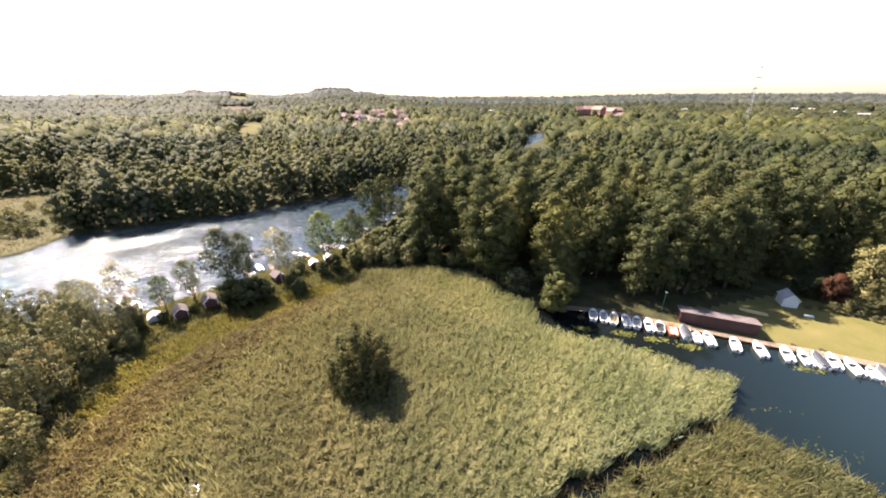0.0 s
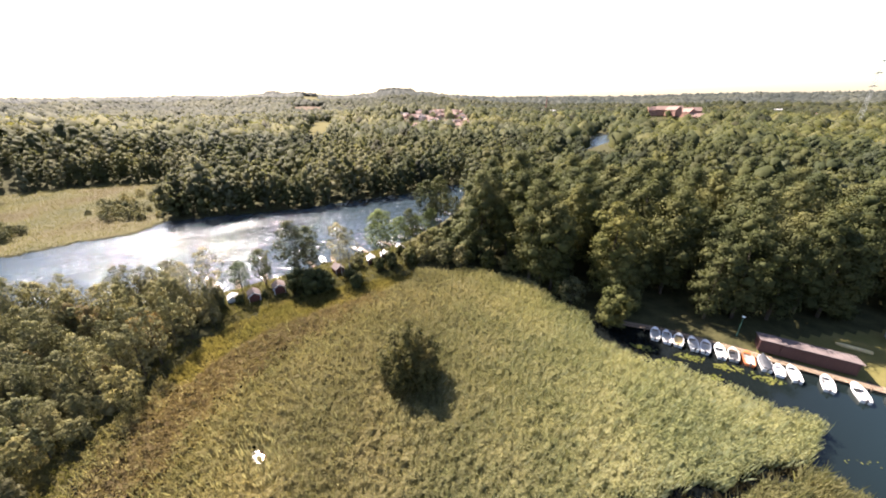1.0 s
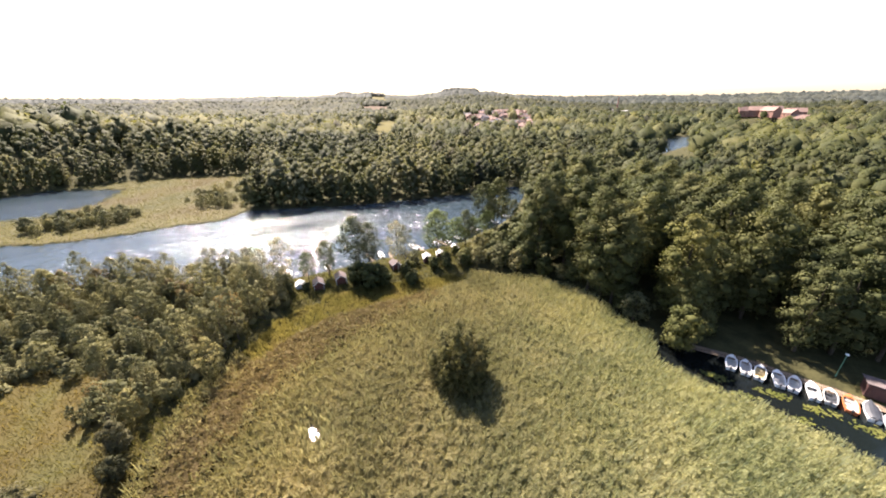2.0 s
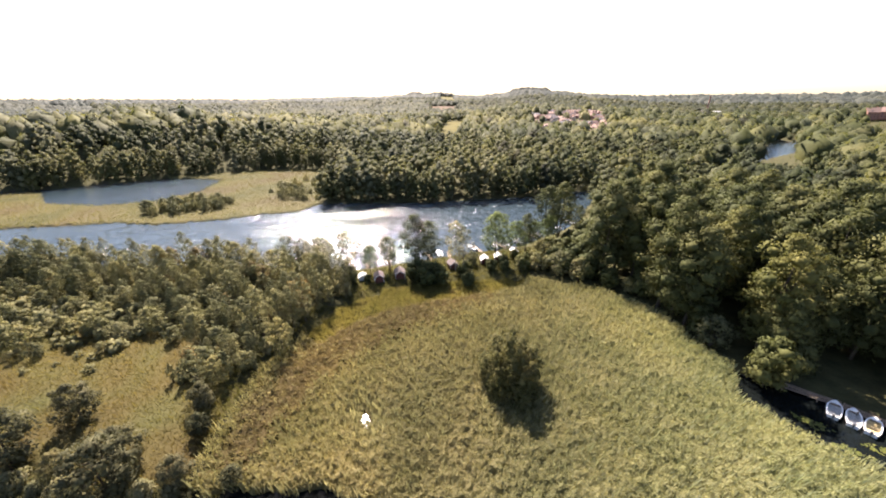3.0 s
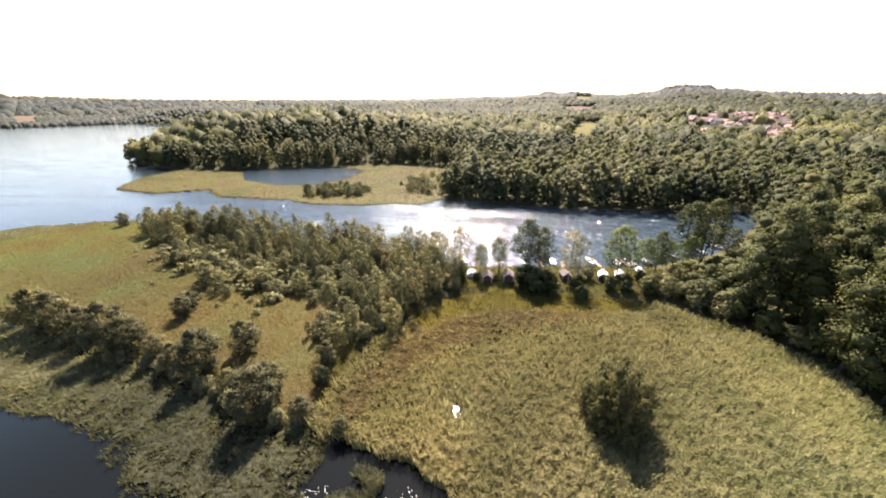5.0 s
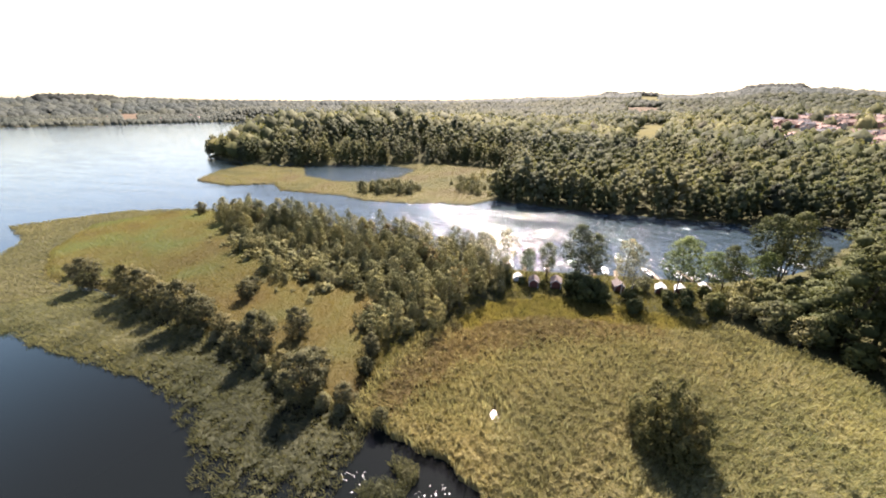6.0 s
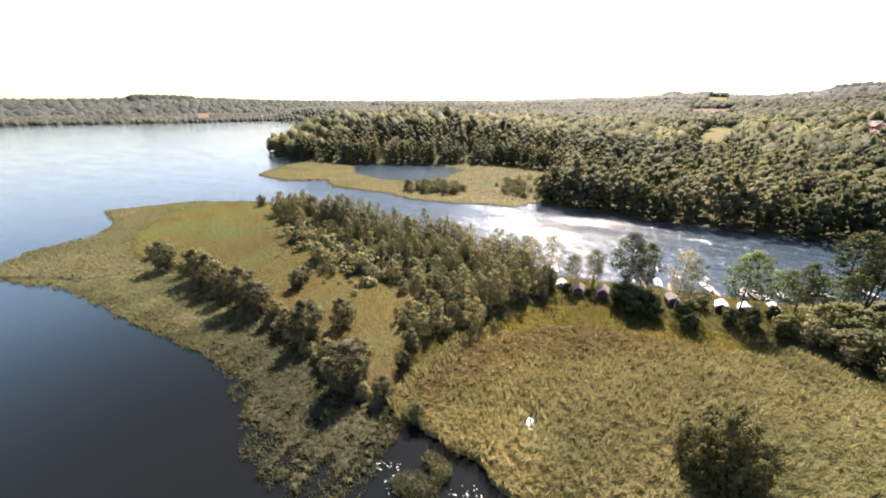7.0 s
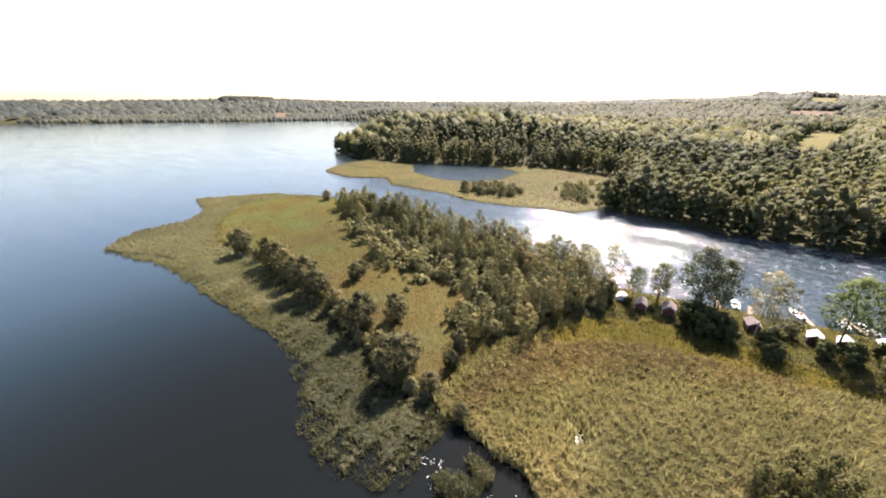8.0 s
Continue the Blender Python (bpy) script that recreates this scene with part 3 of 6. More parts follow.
def dome_data(seed, height, base, radius, sub, leaves, leaf, lobes=20, deep=0.34, inner=0.94, jitter=0.45, point=0.2):
    """A full crown: a lobed dome with creases between its boughs, and leaves that stand off it."""
    g = np.random.default_rng(seed)
    hub = unit(g.normal(size=(lobes, 3)) + [0, 0, 0.25])
    wide = g.uniform(0.3, 0.52, lobes) * (20 / lobes) ** 0.5
    tall = deep * g.uniform(0.6, 1.25, lobes)
    small = unit(g.normal(size=(lobes * 5, 3)))

    def shape(d):
        c = np.clip(d @ hub.T, -1, 1)
        e = np.exp(-(np.arccos(c) / wide) ** 2) * tall
        k = e.argmax(1)
        r = 0.72 + e.max(1) + 0.09 * np.exp(-(np.arccos(np.clip(d @ small.T, -1, 1)) / (0.17 * (20 / lobes) ** 0.5)) ** 2).max(1)
        mid, half = (height + base) / 2, (height - base) / 2
        taper = 1 - point * d[:, 2] - 0.12 * d[:, 2] ** 2
        p = np.stack([d[:, 0] * r * radius * taper, d[:, 1] * r * radius * taper, mid + d[:, 2] * np.minimum(r, 1.06) * half], 1)
        return p, unit(d * 0.75 + (d - hub[k] * c[np.arange(len(d)), k][:, None]) * 1.3)
    v, f = SPHERES[sub]
    core, bulge = shape(v)
    axis = np.array([0, 0, (height + base) / 2])
    core = axis + (core - axis) * inner
    d = unit(g.normal(size=(leaves, 3)) + [0, 0, 0.2])
    p, n = shape(d)
    p = axis + (p - axis) * g.uniform(0.93, 1.13, (leaves, 1))
    nn = unit(n + jitter * g.normal(size=(leaves, 3)) + [0, 0, 0.2])
    lv, lq = leaf_tris(g, p, nn, leaf)
    return np.concatenate([core, lv]), f, lq + len(core), np.concatenate([bulge, np.repeat(unit(n + 0.3 * nn), 4, 0)])


def trunk_data(seed, height, girth, limbs, lean=0.04, stems=1, spread=0.0):
    g = np.random.default_rng(seed + 99)
    out = []
    for s in range(stems):
        a0 = s * 2.4
        k = np.linspace(0, 1, 6)
        side = np.array([np.cos(a0), np.sin(a0)]) * spread
        path = np.stack([side[0] * (0.06 + k) + lean * height * k * k * g.normal(), side[1] * (0.06 + k) + lean * height * k * k * g.normal(), -0.3 + (height * g.uniform(0.75, 0.9) + 0.3) * k], 1)
        out.append(tube(path, girth * (1.15 - 0.98 * k), 7))
        for i in range(limbs):
            b = g.uniform(0.3, 0.85)
            p0 = np.array([np.interp(b, k, path[:, j]) for j in range(3)])
            ang = g.uniform(0, 6.28)
            ln = height * g.uniform(0.13, 0.24)
            d = np.array([np.cos(ang), np.sin(ang), g.uniform(0.4, 1.0)])
            out.append(tube([p0, p0 + d * ln * 0.5, p0 + d * ln + [0, 0, ln * 0.2]], girth * (1.1 - b) * np.array([0.6, 0.4, 0.12]), 5))
    return joined(out)


def tree_thing(name, label, category, seed, height, base, radius, lumps, leaves, leaf, leaf_mat, bark=None, girth=None, limbs=6, stems=1, spread=0.0, dome=False, **kw):
    root = new(name)
    root.empty_display_size = 0.5
    tagged(root, label, category)
    tv, tq = trunk_data(seed, height, girth or height * 0.016, limbs, stems=stems, spread=spread)
    t = new("trunk", fast_mesh("trunk", tv, quads=tq, mats=(bark or M_BARK,)))
    t.parent = root
    v, tr, q, nm = dome_data(seed, height, base, radius, 3, leaves, leaf, lobes=lumps) if dome else crown_data(seed, height, base, radius, lumps, leaves, leaf, **kw)
    c = new("crown", fast_mesh("crown", v, tris=tr, quads=q, mats=(leaf_mat,), normals=nm))
    c.parent = root
    return root


def place(proto, x, y, s=1.0, turn=0.0, z=None, label="", group=""):
    z = float(land_height(x, y)) if z is None else z
    ob = copy_thing(proto, pose(x, y, max(z, -0.1), 0, 0, turn))
    ob.scale = (s, s, s * 1.0)
    return tagged(ob, label, group=group)


def scatter(poly, spacing, seed, jitter=0.4):
    g = np.random.default_rng(seed)
    xs, ys = [p[0] for p in poly], [p[1] for p in poly]
    X, Y = np.meshgrid(np.arange(min(xs), max(xs), spacing), np.arange(min(ys), max(ys), spacing))
    X = X + (np.arange(X.shape[0])[:, None] % 2) * spacing / 2
    X, Y = X.ravel(), Y.ravel()
    X, Y = X + g.uniform(-jitter, jitter, len(X)) * spacing, Y + g.uniform(-jitter, jitter, len(Y)) * spacing
    k = inside(poly, X, Y)
    return X[k], Y[k], g


# ---- near woodland of tall broadleaf trees behind the boats ----
WOOD = [(-6, 86), (-3, 82.5), (4, 81.5), (11, 79), (15, 71), (22, 65.5), (30, 64.5), (42, 64.5), (56, 65), (66, 69), (78, 63.5), (86, 59.5), (96, 58), (112, 72), (95, 95), (60, 118), (20, 126), (0, 128), (-4, 105)]
protos = []
for k in range(6):
    h = 19 + 1.3 * k
    protos.append(tree_thing("broadleaf_tree", "tall dark green broadleaf tree in dense woodland", "tree", 20 + k, h, h * 0.04, h * (0.24, 0.27, 0.22, 0.26, 0.25, 0.21)[k], 36, 150, 0.24, M_WOOD_LEAF, girth=0.34, lump=0.7, core=0.5, top=0.45))
X, Y, g = scatter(WOOD, 6.9, 3, 0.36)
# the edge of the wood is stepped: low trees in front, so that the sun reaches the boats and the lawn
SUNLIT = [(18, 60.8), (30, 58.4), (44, 54.2), (50, 54.6), (59, 54), (66, 54.4), (74, 55.6), (78, 58.5), (83, 65), (97, 66)]


def tallest(x, y):
    for h in np.arange(24, 4, -0.5):
        tx, ty = x + 0.674 * h, y - 0.64 * h
        if ty > np.interp(tx, [p[0] for p in SUNLIT], [p[1] for p in SUNLIT]) or tx < 18:
            return h
    return 4.5


for x, y in zip(np.append(X, (63, 59.5, 66.5, 8, 12.5, 10.5)), np.append(Y, (68.5, 69.5, 71, 77, 72.5, 75))):
    k = g.integers(6)
    place(protos[k], x, y, min(g.uniform(0.74, 1.2), tallest(x, y) / (19 + 1.3 * k)), g.uniform(0, 360), group="woodland trees behind the boats")
for p in protos[1:]:
    p.matrix_basis = pose(-7 + 9 * protos.index(p), 98 + 3 * (protos.index(p) % 2), 0.6)
protos[0].matrix_basis = pose(50, 90, 0.6)

# low skirts of foliage along the wood's edge
bush_protos = []
for k in range(4):
    h = 4.2 + 0.6 * k
    bush_protos.append(tree_thing("willow_bush", "rounded grey-green willow bush", "bush", 60 + k, h, 0.25, h * 0.5, 16, 70, 0.19, M_SHRUB_LEAF, girth=0.07, limbs=2, stems=4, spread=1.2, lump=0.7, core=0.4))

# ---- scrub of young willows and birches on the spit ----
scrub_protos = []
for k in range(8):
    h = 6.6 + 0.6 * k
    wide = (0.17, 0.3, 0.2, 0.34, 0.14, 0.28, 0.18, 0.24)[k]
    scrub_protos.append(tree_thing("young_willow", ("slender young willow in dense lakeside scrub", "spreading young willow in dense lakeside scrub")[k % 2], "tree", 80 + k, h, 0.3, h * wide, (20, 30, 24, 32)[k % 4], (60, 90)[k % 2], 0.15, M_SHRUB_LEAF, girth=0.09, limbs=4, core=(0.0, 0.22)[k % 2], squash=(1.15, 0.95)[k % 2], lump=(0.72, 0.6)[k % 2], top=(0.8, 0.5, 0.6)[k % 3]))
silver_protos = [tree_thing("silver_willow", "low silvery willow bush at the reeds' edge", "bush", 70 + k, 3.4 + 0.5 * k, 0.1, 1.9, 20, 80, 0.15, M_SILVER_LEAF, girth=0.06, limbs=2, stems=4, spread=1.0, lump=0.7, core=0.4) for k in range(2)]
ochre = tree_thing("ochre_willow", "willow with tawny yellowing leaves in the scrub", "tree", 76, 7.5, 0.3, 2.3, 26, 80, 0.16, M_OCHRE_LEAF, girth=0.09, limbs=4, lump=0.66, core=0.3)
X, Y, g = scatter(SCRUB, 2.7, 5, 0.5)
BACK = [(-51.5, 46), (-56, 55), (-68, 57), (-95, 43), (-130, 23), (-160, 5)]
for x, y in zip(X, Y):
    edge = float(depth_in(SCRUB, np.array([x]), np.array([y]))[0])
    wild = float(wobble(np.array(x), np.array(y), 4.2, 0.9))
    behind = min(math.hypot(x - a[0] - k * (b[0] - a[0]), y - a[1] - k * (b[1] - a[1])) for a, b in zip(BACK, BACK[1:]) for k in (0, 0.25, 0.5, 0.75))
    # tall next to the river and at the hut end, low and open towards the meadow
    grown = math.exp(-((behind / 17) ** 2)) + 0.5 * max(0, (x + 85) / 35)
    if g.random() > min(0.95, 0.34 + 0.06 * edge + 0.45 * wild + 0.3 * grown):
        continue
    big = (0.3 + 0.62 * min(grown, 1.0)) * (1 + 0.34 * wild) * g.uniform(0.7, 1.35)
    turn = g.uniform(0, 360)
    if big < 0.52:
        if g.random() < 0.06:
            place(silver_protos[g.integers(2)], x, y, g.uniform(0.5, 0.9), turn, group="scrub on the spit")
        else:
            place(bush_protos[g.integers(4)], x, y, g.uniform(0.42, 0.9), turn, group="scrub on the spit")
    elif g.random() < 0.05:
        place(ochre, x, y, big, turn, group="scrub on the spit")
    else:
        slim = g.random() < (0.9 if x > -74 or behind < 7 else 0.45)
        place(scrub_protos[2 * g.integers(4) + (0 if slim else 1)], x, y, min(big, 1.08), turn, group="scrub on the spit")
for k, p in enumerate(scrub_protos):
    p.matrix_basis = pose(-64 - 9 * k, 45 - 4.6 * k, 0.6)
ochre.matrix_basis = pose(-74, 41, 0.6)
for k, (x, y, s) in enumerate(((-70.5, -7.5, 0.7), (-67, -5.5, 0.8), (-63.5, -4.2, 0.7), (-57.5, -1.5, 0.75), (-54.5, -0.5, 0.6), (-50.2, 1.2, 0.9), (-43.2, 5.2, 0.75), (-40.2, 6.6, 0.6), (-88, -19.5, 0.6), (-74, -10.5, 0.7))):
    place(silver_protos[k % 2], x, y, s, 61 * k, group="silver willows at the lake reeds")
place(silver_protos[1], -35.6, 77.6, 0.95, 40, label="rounded cream-grey willow bush beside the boat huts")
silver_protos[0].matrix_basis, silver_protos[1].matrix_basis = pose(-76, -12.5, 0.3) @ Matrix.Scale(0.6, 4), pose(-94, -23, 0.3) @ Matrix.Scale(0.6, 4)

# ---- row of bushy trees along the lake side of the spit ----
row_protos = [tree_thing("willow_tree", "bushy rounded willow tree beside the lake reeds", "tree", 110 + k, 9.0, 0.1, 3.5, 40, 120, 0.18, M_ROW_LEAF, girth=0.16, limbs=4, stems=2, spread=1.0, lump=(0.6, 0.5, 0.56)[k], core=0.4, top=(0.5, 0.8, 0.65)[k], squash=(0.9, 1.1, 0.75)[k]) for k in range(3)]
ROW = [(-111, -32.5, 0.95), (-99, -23, 1.0), (-95, -20, 0.95), (-90.5, -18, 0.9), (-86, -15.5, 0.85), (-80, -12, 1.1), (-76, -9.5, 0.85), (-61, -1, 1.0), (-62.5, 6, 0.72), (-46, 3.5, 0.95), (-49, 6, 0.7),
       (-41.5, 8, 0.5), (-71, -6, 0.55), (-66, -4, 0.6), (-54, 1.5, 0.5), (-83, -1, 0.55), (-86, 1, 0.45), (-104, -27, 0.5), (-35.5, 11, 0.36), (-49.5, 15.5, 0.52), (-46, 13, 0.4), (-122, -38, 0.4)]
for k, (x, y, s) in enumerate(ROW):
    place(row_protos[k % 3], x, y, s, 47 * k, group="trees beside the lake reeds")
for k, p in enumerate(row_protos):
    p.matrix_basis = pose(-169 + 6 * k, -9 + 7 * k, 0.5) @ Matrix.Scale(0.6, 4)

# ---- trees along the river bank by the huts ----
birch = [tree_thing("birch_tree", "slender pale birch tree on the river bank", "tree", 130 + k, 12.5, 2.2, 2.5, 20, 95, 0.15, M_BIRCH_LEAF, M_BIRCH_BARK, girth=0.13, limbs=4, core=0.0, lump=0.7) for k in range(2)]
ash = [tree_thing("alder_tree", "light green leafy tree standing by the boat huts", "tree", 140 + k, 13.5, 3.4, 3.8, 24, 150, 0.19, M_ASH_LEAF, girth=0.16, limbs=4, core=0.2, lump=0.75) for k in range(2)]
dark = [tree_thing("alder_tree", "dark green alder with several bare lower stems", "tree", 150 + k, 14.5, 2.6, 3.5, 26, 140, 0.19, M_WOOD_LEAF, girth=0.17, limbs=2, stems=2, spread=1.3, core=0.25, lump=0.72) for k in range(2)]
for p, x, y, s, turn in ((birch[0], -58.5, 55, 1.05, 0), (birch[1], -61, 52, 0.9, 60), (ash[1], -55.5, 59.5, 0.6, 0), (dark[1], -53, 64, 0.66, 20), (dark[0], -47, 67.5, 1.05, 0), (dark[1], -44.5, 70, 0.92, 80),
                         (birch[1], -37.5, 71.5, 1.12, 30), (birch[0], -36, 73, 1.0, 190), (ash[0], -30, 80.5, 1.08, 0), (ash[1], -27, 88, 0.78, 50), (dark[0], -25.5, 93, 0.8, 140),
                         (dark[1], -22.5, 105, 1.2, 10), (dark[0], -19.5, 108.5, 1.25, 200), (dark[1], -14.5, 114, 0.7, 120), (birch[0], -64.5, 54, 0.85, 100), (birch[1], -68, 54.5, 0.8, 10)):
    place(p, x, y, s, turn, group="trees on the river bank")
birch[0].matrix_basis, birch[1].matrix_basis = pose(-72, 53, 0.6) @ Matrix.Scale(0.75, 4), pose(-76, 51, 0.6) @ Matrix.Scale(0.8, 4)
ash[0].matrix_basis, ash[1].matrix_basis = pose(-23.5, 93.5, 0.6) @ Matrix.Scale(0.7, 4), pose(-20.5, 99, 0.6) @ Matrix.Scale(0.75, 4)
dark[0].matrix_basis, dark[1].matrix_basis = pose(-8, 126, 0.6) @ Matrix.Scale(0.7, 4), pose(-19, 118, 0.6) @ Matrix.Scale(0.7, 4)
for k, (x, y, s) in enumerate(((-33.4, 71.6, 0.4), (-55, 50, 0.75), (-53.5, 48.5, 0.6), (-23, 80, 0.6), (-19, 82, 1.2), (-20, 86, 1.4), (-14, 81.5, 1.2),
                               (-9, 81, 1.0), (2, 80.5, 0.9), (10.5, 77, 1.0), (16, 67, 1.1), (23.5, 63.5, 0.8), (92, 55.5, 0.6), (86, 57.5, 0.5), (82, 59, 0.5), (97, 55, 0.7), (77.5, 58.6, 0.42))):
    place(bush_protos[k % 4], x, y, s, 70 * k, label="dense dark willow bush at the wood's edge")
for k, p in enumerate(bush_protos):
    p.matrix_basis = pose(-58 - 3.5 * k, 47.5 + 1.2 * k, 0.4) @ Matrix.Scale(0.8, 4)
# dark wood foliage stands in for the trees' shade on these bushes
shade_bush = tree_thing("alder_bush", "broad dark alder bush in front of the boat huts", "bush", 165, 5.6, 0.1, 2.9, 26, 50, 0.26, M_WOOD_LEAF, girth=0.08, limbs=2, stems=4, spread=1.2, lump=0.72, core=0.66)
for x, y, sc, turn in ((-40.4, 63.2, 1.1, 40), (-38.4, 65.2, 0.85, 90), (-32.2, 67.6, 0.62, 200), (-35.2, 70.6, 0.5, 120), (-29.4, 76.4, 0.55, 10), (-27.4, 79.6, 0.6, 220), (-54.0, 56.6, 0.34, 30), (-50.4, 59.6, 0.26, 80), (-46.2, 64.2, 0.4, 130), (-44.2, 66.6, 0.44, 180), (-36.4, 74.2, 0.42, 230), (-35.0, 74.6, 0.34, 280), (-31.4, 78.8, 0.36, 20), (-28.8, 82.4, 0.42, 60), (-26.6, 86.2, 0.5, 100), (-42.4, 69.6, 0.4, 310), (-57.6, 54.8, 0.45, 10), (-26.5, 78, 0.5, 20), (-22.5, 81, 0.8, 60), (27, 65, 0.9, 10), (66, 68.3, 0.8, 50),
                          (76, 64.5, 0.7, 90), (-16, 86.5, 1.0, 10), (-12, 84, 1.1, 70), (-14.5, 92, 1.15, 130), (-9.5, 88, 1.3, 190), (-12, 97, 1.25, 250), (-18, 94, 1.0, 310), (-7.5, 83, 1.15, 20), (-8.5, 94, 1.5, 80), (-9.5, 102, 1.5, 140), (-15, 101, 1.0, 200), (-11, 108, 1.3, 260), (-6, 112, 1.7, 30), (-8, 118, 1.6, 90), (-2, 81, 0.9, 40), (5, 80.3, 0.9, 120), (12, 76, 0.9, 80), (14.5, 70, 0.85, 10)):
    place(shade_bush, x, y, sc, turn)
shade_bush.matrix_basis = pose(-43.8, 63.4, 0.4)
small = tree_thing("small_alder", "small rounded alder at the corner of the reeds", "tree", 171, 8.6, 0.2, 3.0, 28, 52, 0.26, M_WOOD_LEAF, girth=0.13, limbs=4, lump=0.72, core=0.66)
small.matrix_basis = pose(22, 59.6, 0.3)
copper = tree_thing("copper_tree", "small tree with coppery red foliage at the lawn's edge", "tree", 175, 8.5, 0.6, 3.0, 12, 80, 0.36, M_RED_LEAF, girth=0.13, limbs=4)
edge_willow = tree_thing("pale_willow", "tall pale willow at the edge of the lawn", "tree", 178, 13.5, 0.4, 3.7, 34, 80, 0.24, M_SHRUB_LEAF, girth=0.16, limbs=5, lump=0.72, core=0.5)
edge_willow.matrix_basis = pose(83.4, 60, 0.6)
copy_thing(edge_willow, pose(91, 56.6, 0.6, 0, 0, 120))
for k, (x, y) in enumerate(((73.4, 60), (75.2, 59.2), (77, 58.6), (78.8, 57.8), (80.3, 56.6), (81.6, 55.2), (83, 54), (84.4, 52.4))):
    place(bush_protos[k % 4], x, y, (0.34, 0.27, 0.38, 0.3)[k % 4], 80 * k, label="low clipped bush along the lawn's edge", group="bushes along the lawn")
copper.matrix_basis = pose(79, 61, 0.6) @ Matrix.Scale(0.78, 4)

# the tall willow clump that stands alone in the reeds
def willow_clump():
    root = tagged(new("willow_clump"), "tall many-stemmed willow clump standing alone in the reeds", "tree")
    tv, tq = trunk_data(190, 10.5, 0.1, 3, stems=8, spread=2.0)
    new("trunk", fast_mesh("trunk", tv, quads=tq, mats=(M_BARK,))).parent = root
    V, Tr, Q, N, n = [], [], [], [], 0
    g = np.random.default_rng(193)
    for k in range(19):
        a, rr = k * 2.4, 4.3 * math.sqrt(k / 19)
        h = (13.4 - 1.5 * rr) * g.uniform(0.76, 1.06)
        v, tr, q, nm = crown_data(400 + k, h, 0.1, 1.2, 13, 95, 0.15, core=0.35, squash=1.7)
        V.append(v + [rr * math.cos(a), rr * math.sin(a), 0])
        Tr.append(tr + n)
        Q.append(q + n)
        N.append(nm + 0.4 * unit(v * [1, 1, 0.1] + [rr * math.cos(a), rr * math.sin(a), 0]))
        n += len(v)
    new("crown", fast_mesh("crown", np.concatenate(V), tris=np.concatenate(Tr), quads=np.concatenate(Q), mats=(M_CLUMP_LEAF,), normals=np.concatenate(N))).parent = root
    root.matrix_basis = pose(-12.5, 40, -0.1)


willow_clump()


# ---- woods further off: joined stands ----
def stand(name, label, X, Y, S, template, mat, seed, up=0.45):
    """Many trees in one mesh: templates turned, scaled and set on the land."""
    g = np.random.default_rng(seed)
    Z = land_height(X, Y)
    V, Tr, Q, T, N, n = [], [], [], [], [], 0
    grove = 0.36 * wobble(X, Y, 26.0, 1.3) + 0.16 * wobble(X, Y, 9.0, 0.5) + g.normal(0, 0.13, len(X))
    fresh = 0.2 * np.exp(-((X + 340) ** 2 + (Y - 110) ** 2) / (2 * 120 ** 2))
    tone = np.clip(0.42 + fresh + grove + np.where(g.random(len(X)) < 0.16, 0.45, 0), 0, 1)
    pick = g.integers(len(template), size=len(X))
    for k, (v, tr, q, nm) in enumerate(template):
        sel = np.nonzero(pick == k)[0]
        if not len(sel):
            continue
        a = g.uniform(0, 6.28, len(sel))
        sx = S[sel] * g.uniform(0.88, 1.15, len(sel))
        c, s = np.cos(a) * sx, np.sin(a) * sx
        P = np.stack([c[:, None] * v[:, 0] - s[:, None] * v[:, 1] + X[sel][:, None], s[:, None] * v[:, 0] + c[:, None] * v[:, 1] + Y[sel][:, None], S[sel][:, None] * v[:, 2] + Z[sel][:, None]], -1)
        c, s = np.cos(a)[:, None], np.sin(a)[:, None]
        N.append(np.stack([c * nm[:, 0] - s * nm[:, 1], s * nm[:, 0] + c * nm[:, 1], 0 * c + nm[:, 2] + up], -1).reshape(-1, 3))
        off = n + np.arange(len(sel))[:, None, None] * len(v)
        V.append(P.reshape(-1, 3))
        T.append(np.repeat(tone[sel], len(v)))
        if len(tr):
            Tr.append((tr[None] + off).reshape(-1, 3))
        Q.append((q[None] + off).reshape(-1, 4))
        n += len(sel) * len(v)
    me = fast_mesh(name, np.concatenate(V), tris=np.concatenate(Tr) if Tr else None, quads=np.concatenate(Q), mats=(mat,), normals=np.concatenate(N))
    me.attributes.new("species", "FLOAT", "POINT").data.foreach_set("value", np.concatenate(T).astype(np.float32))
    return tagged(new(name, me), label, "woodland", kind="stuff")


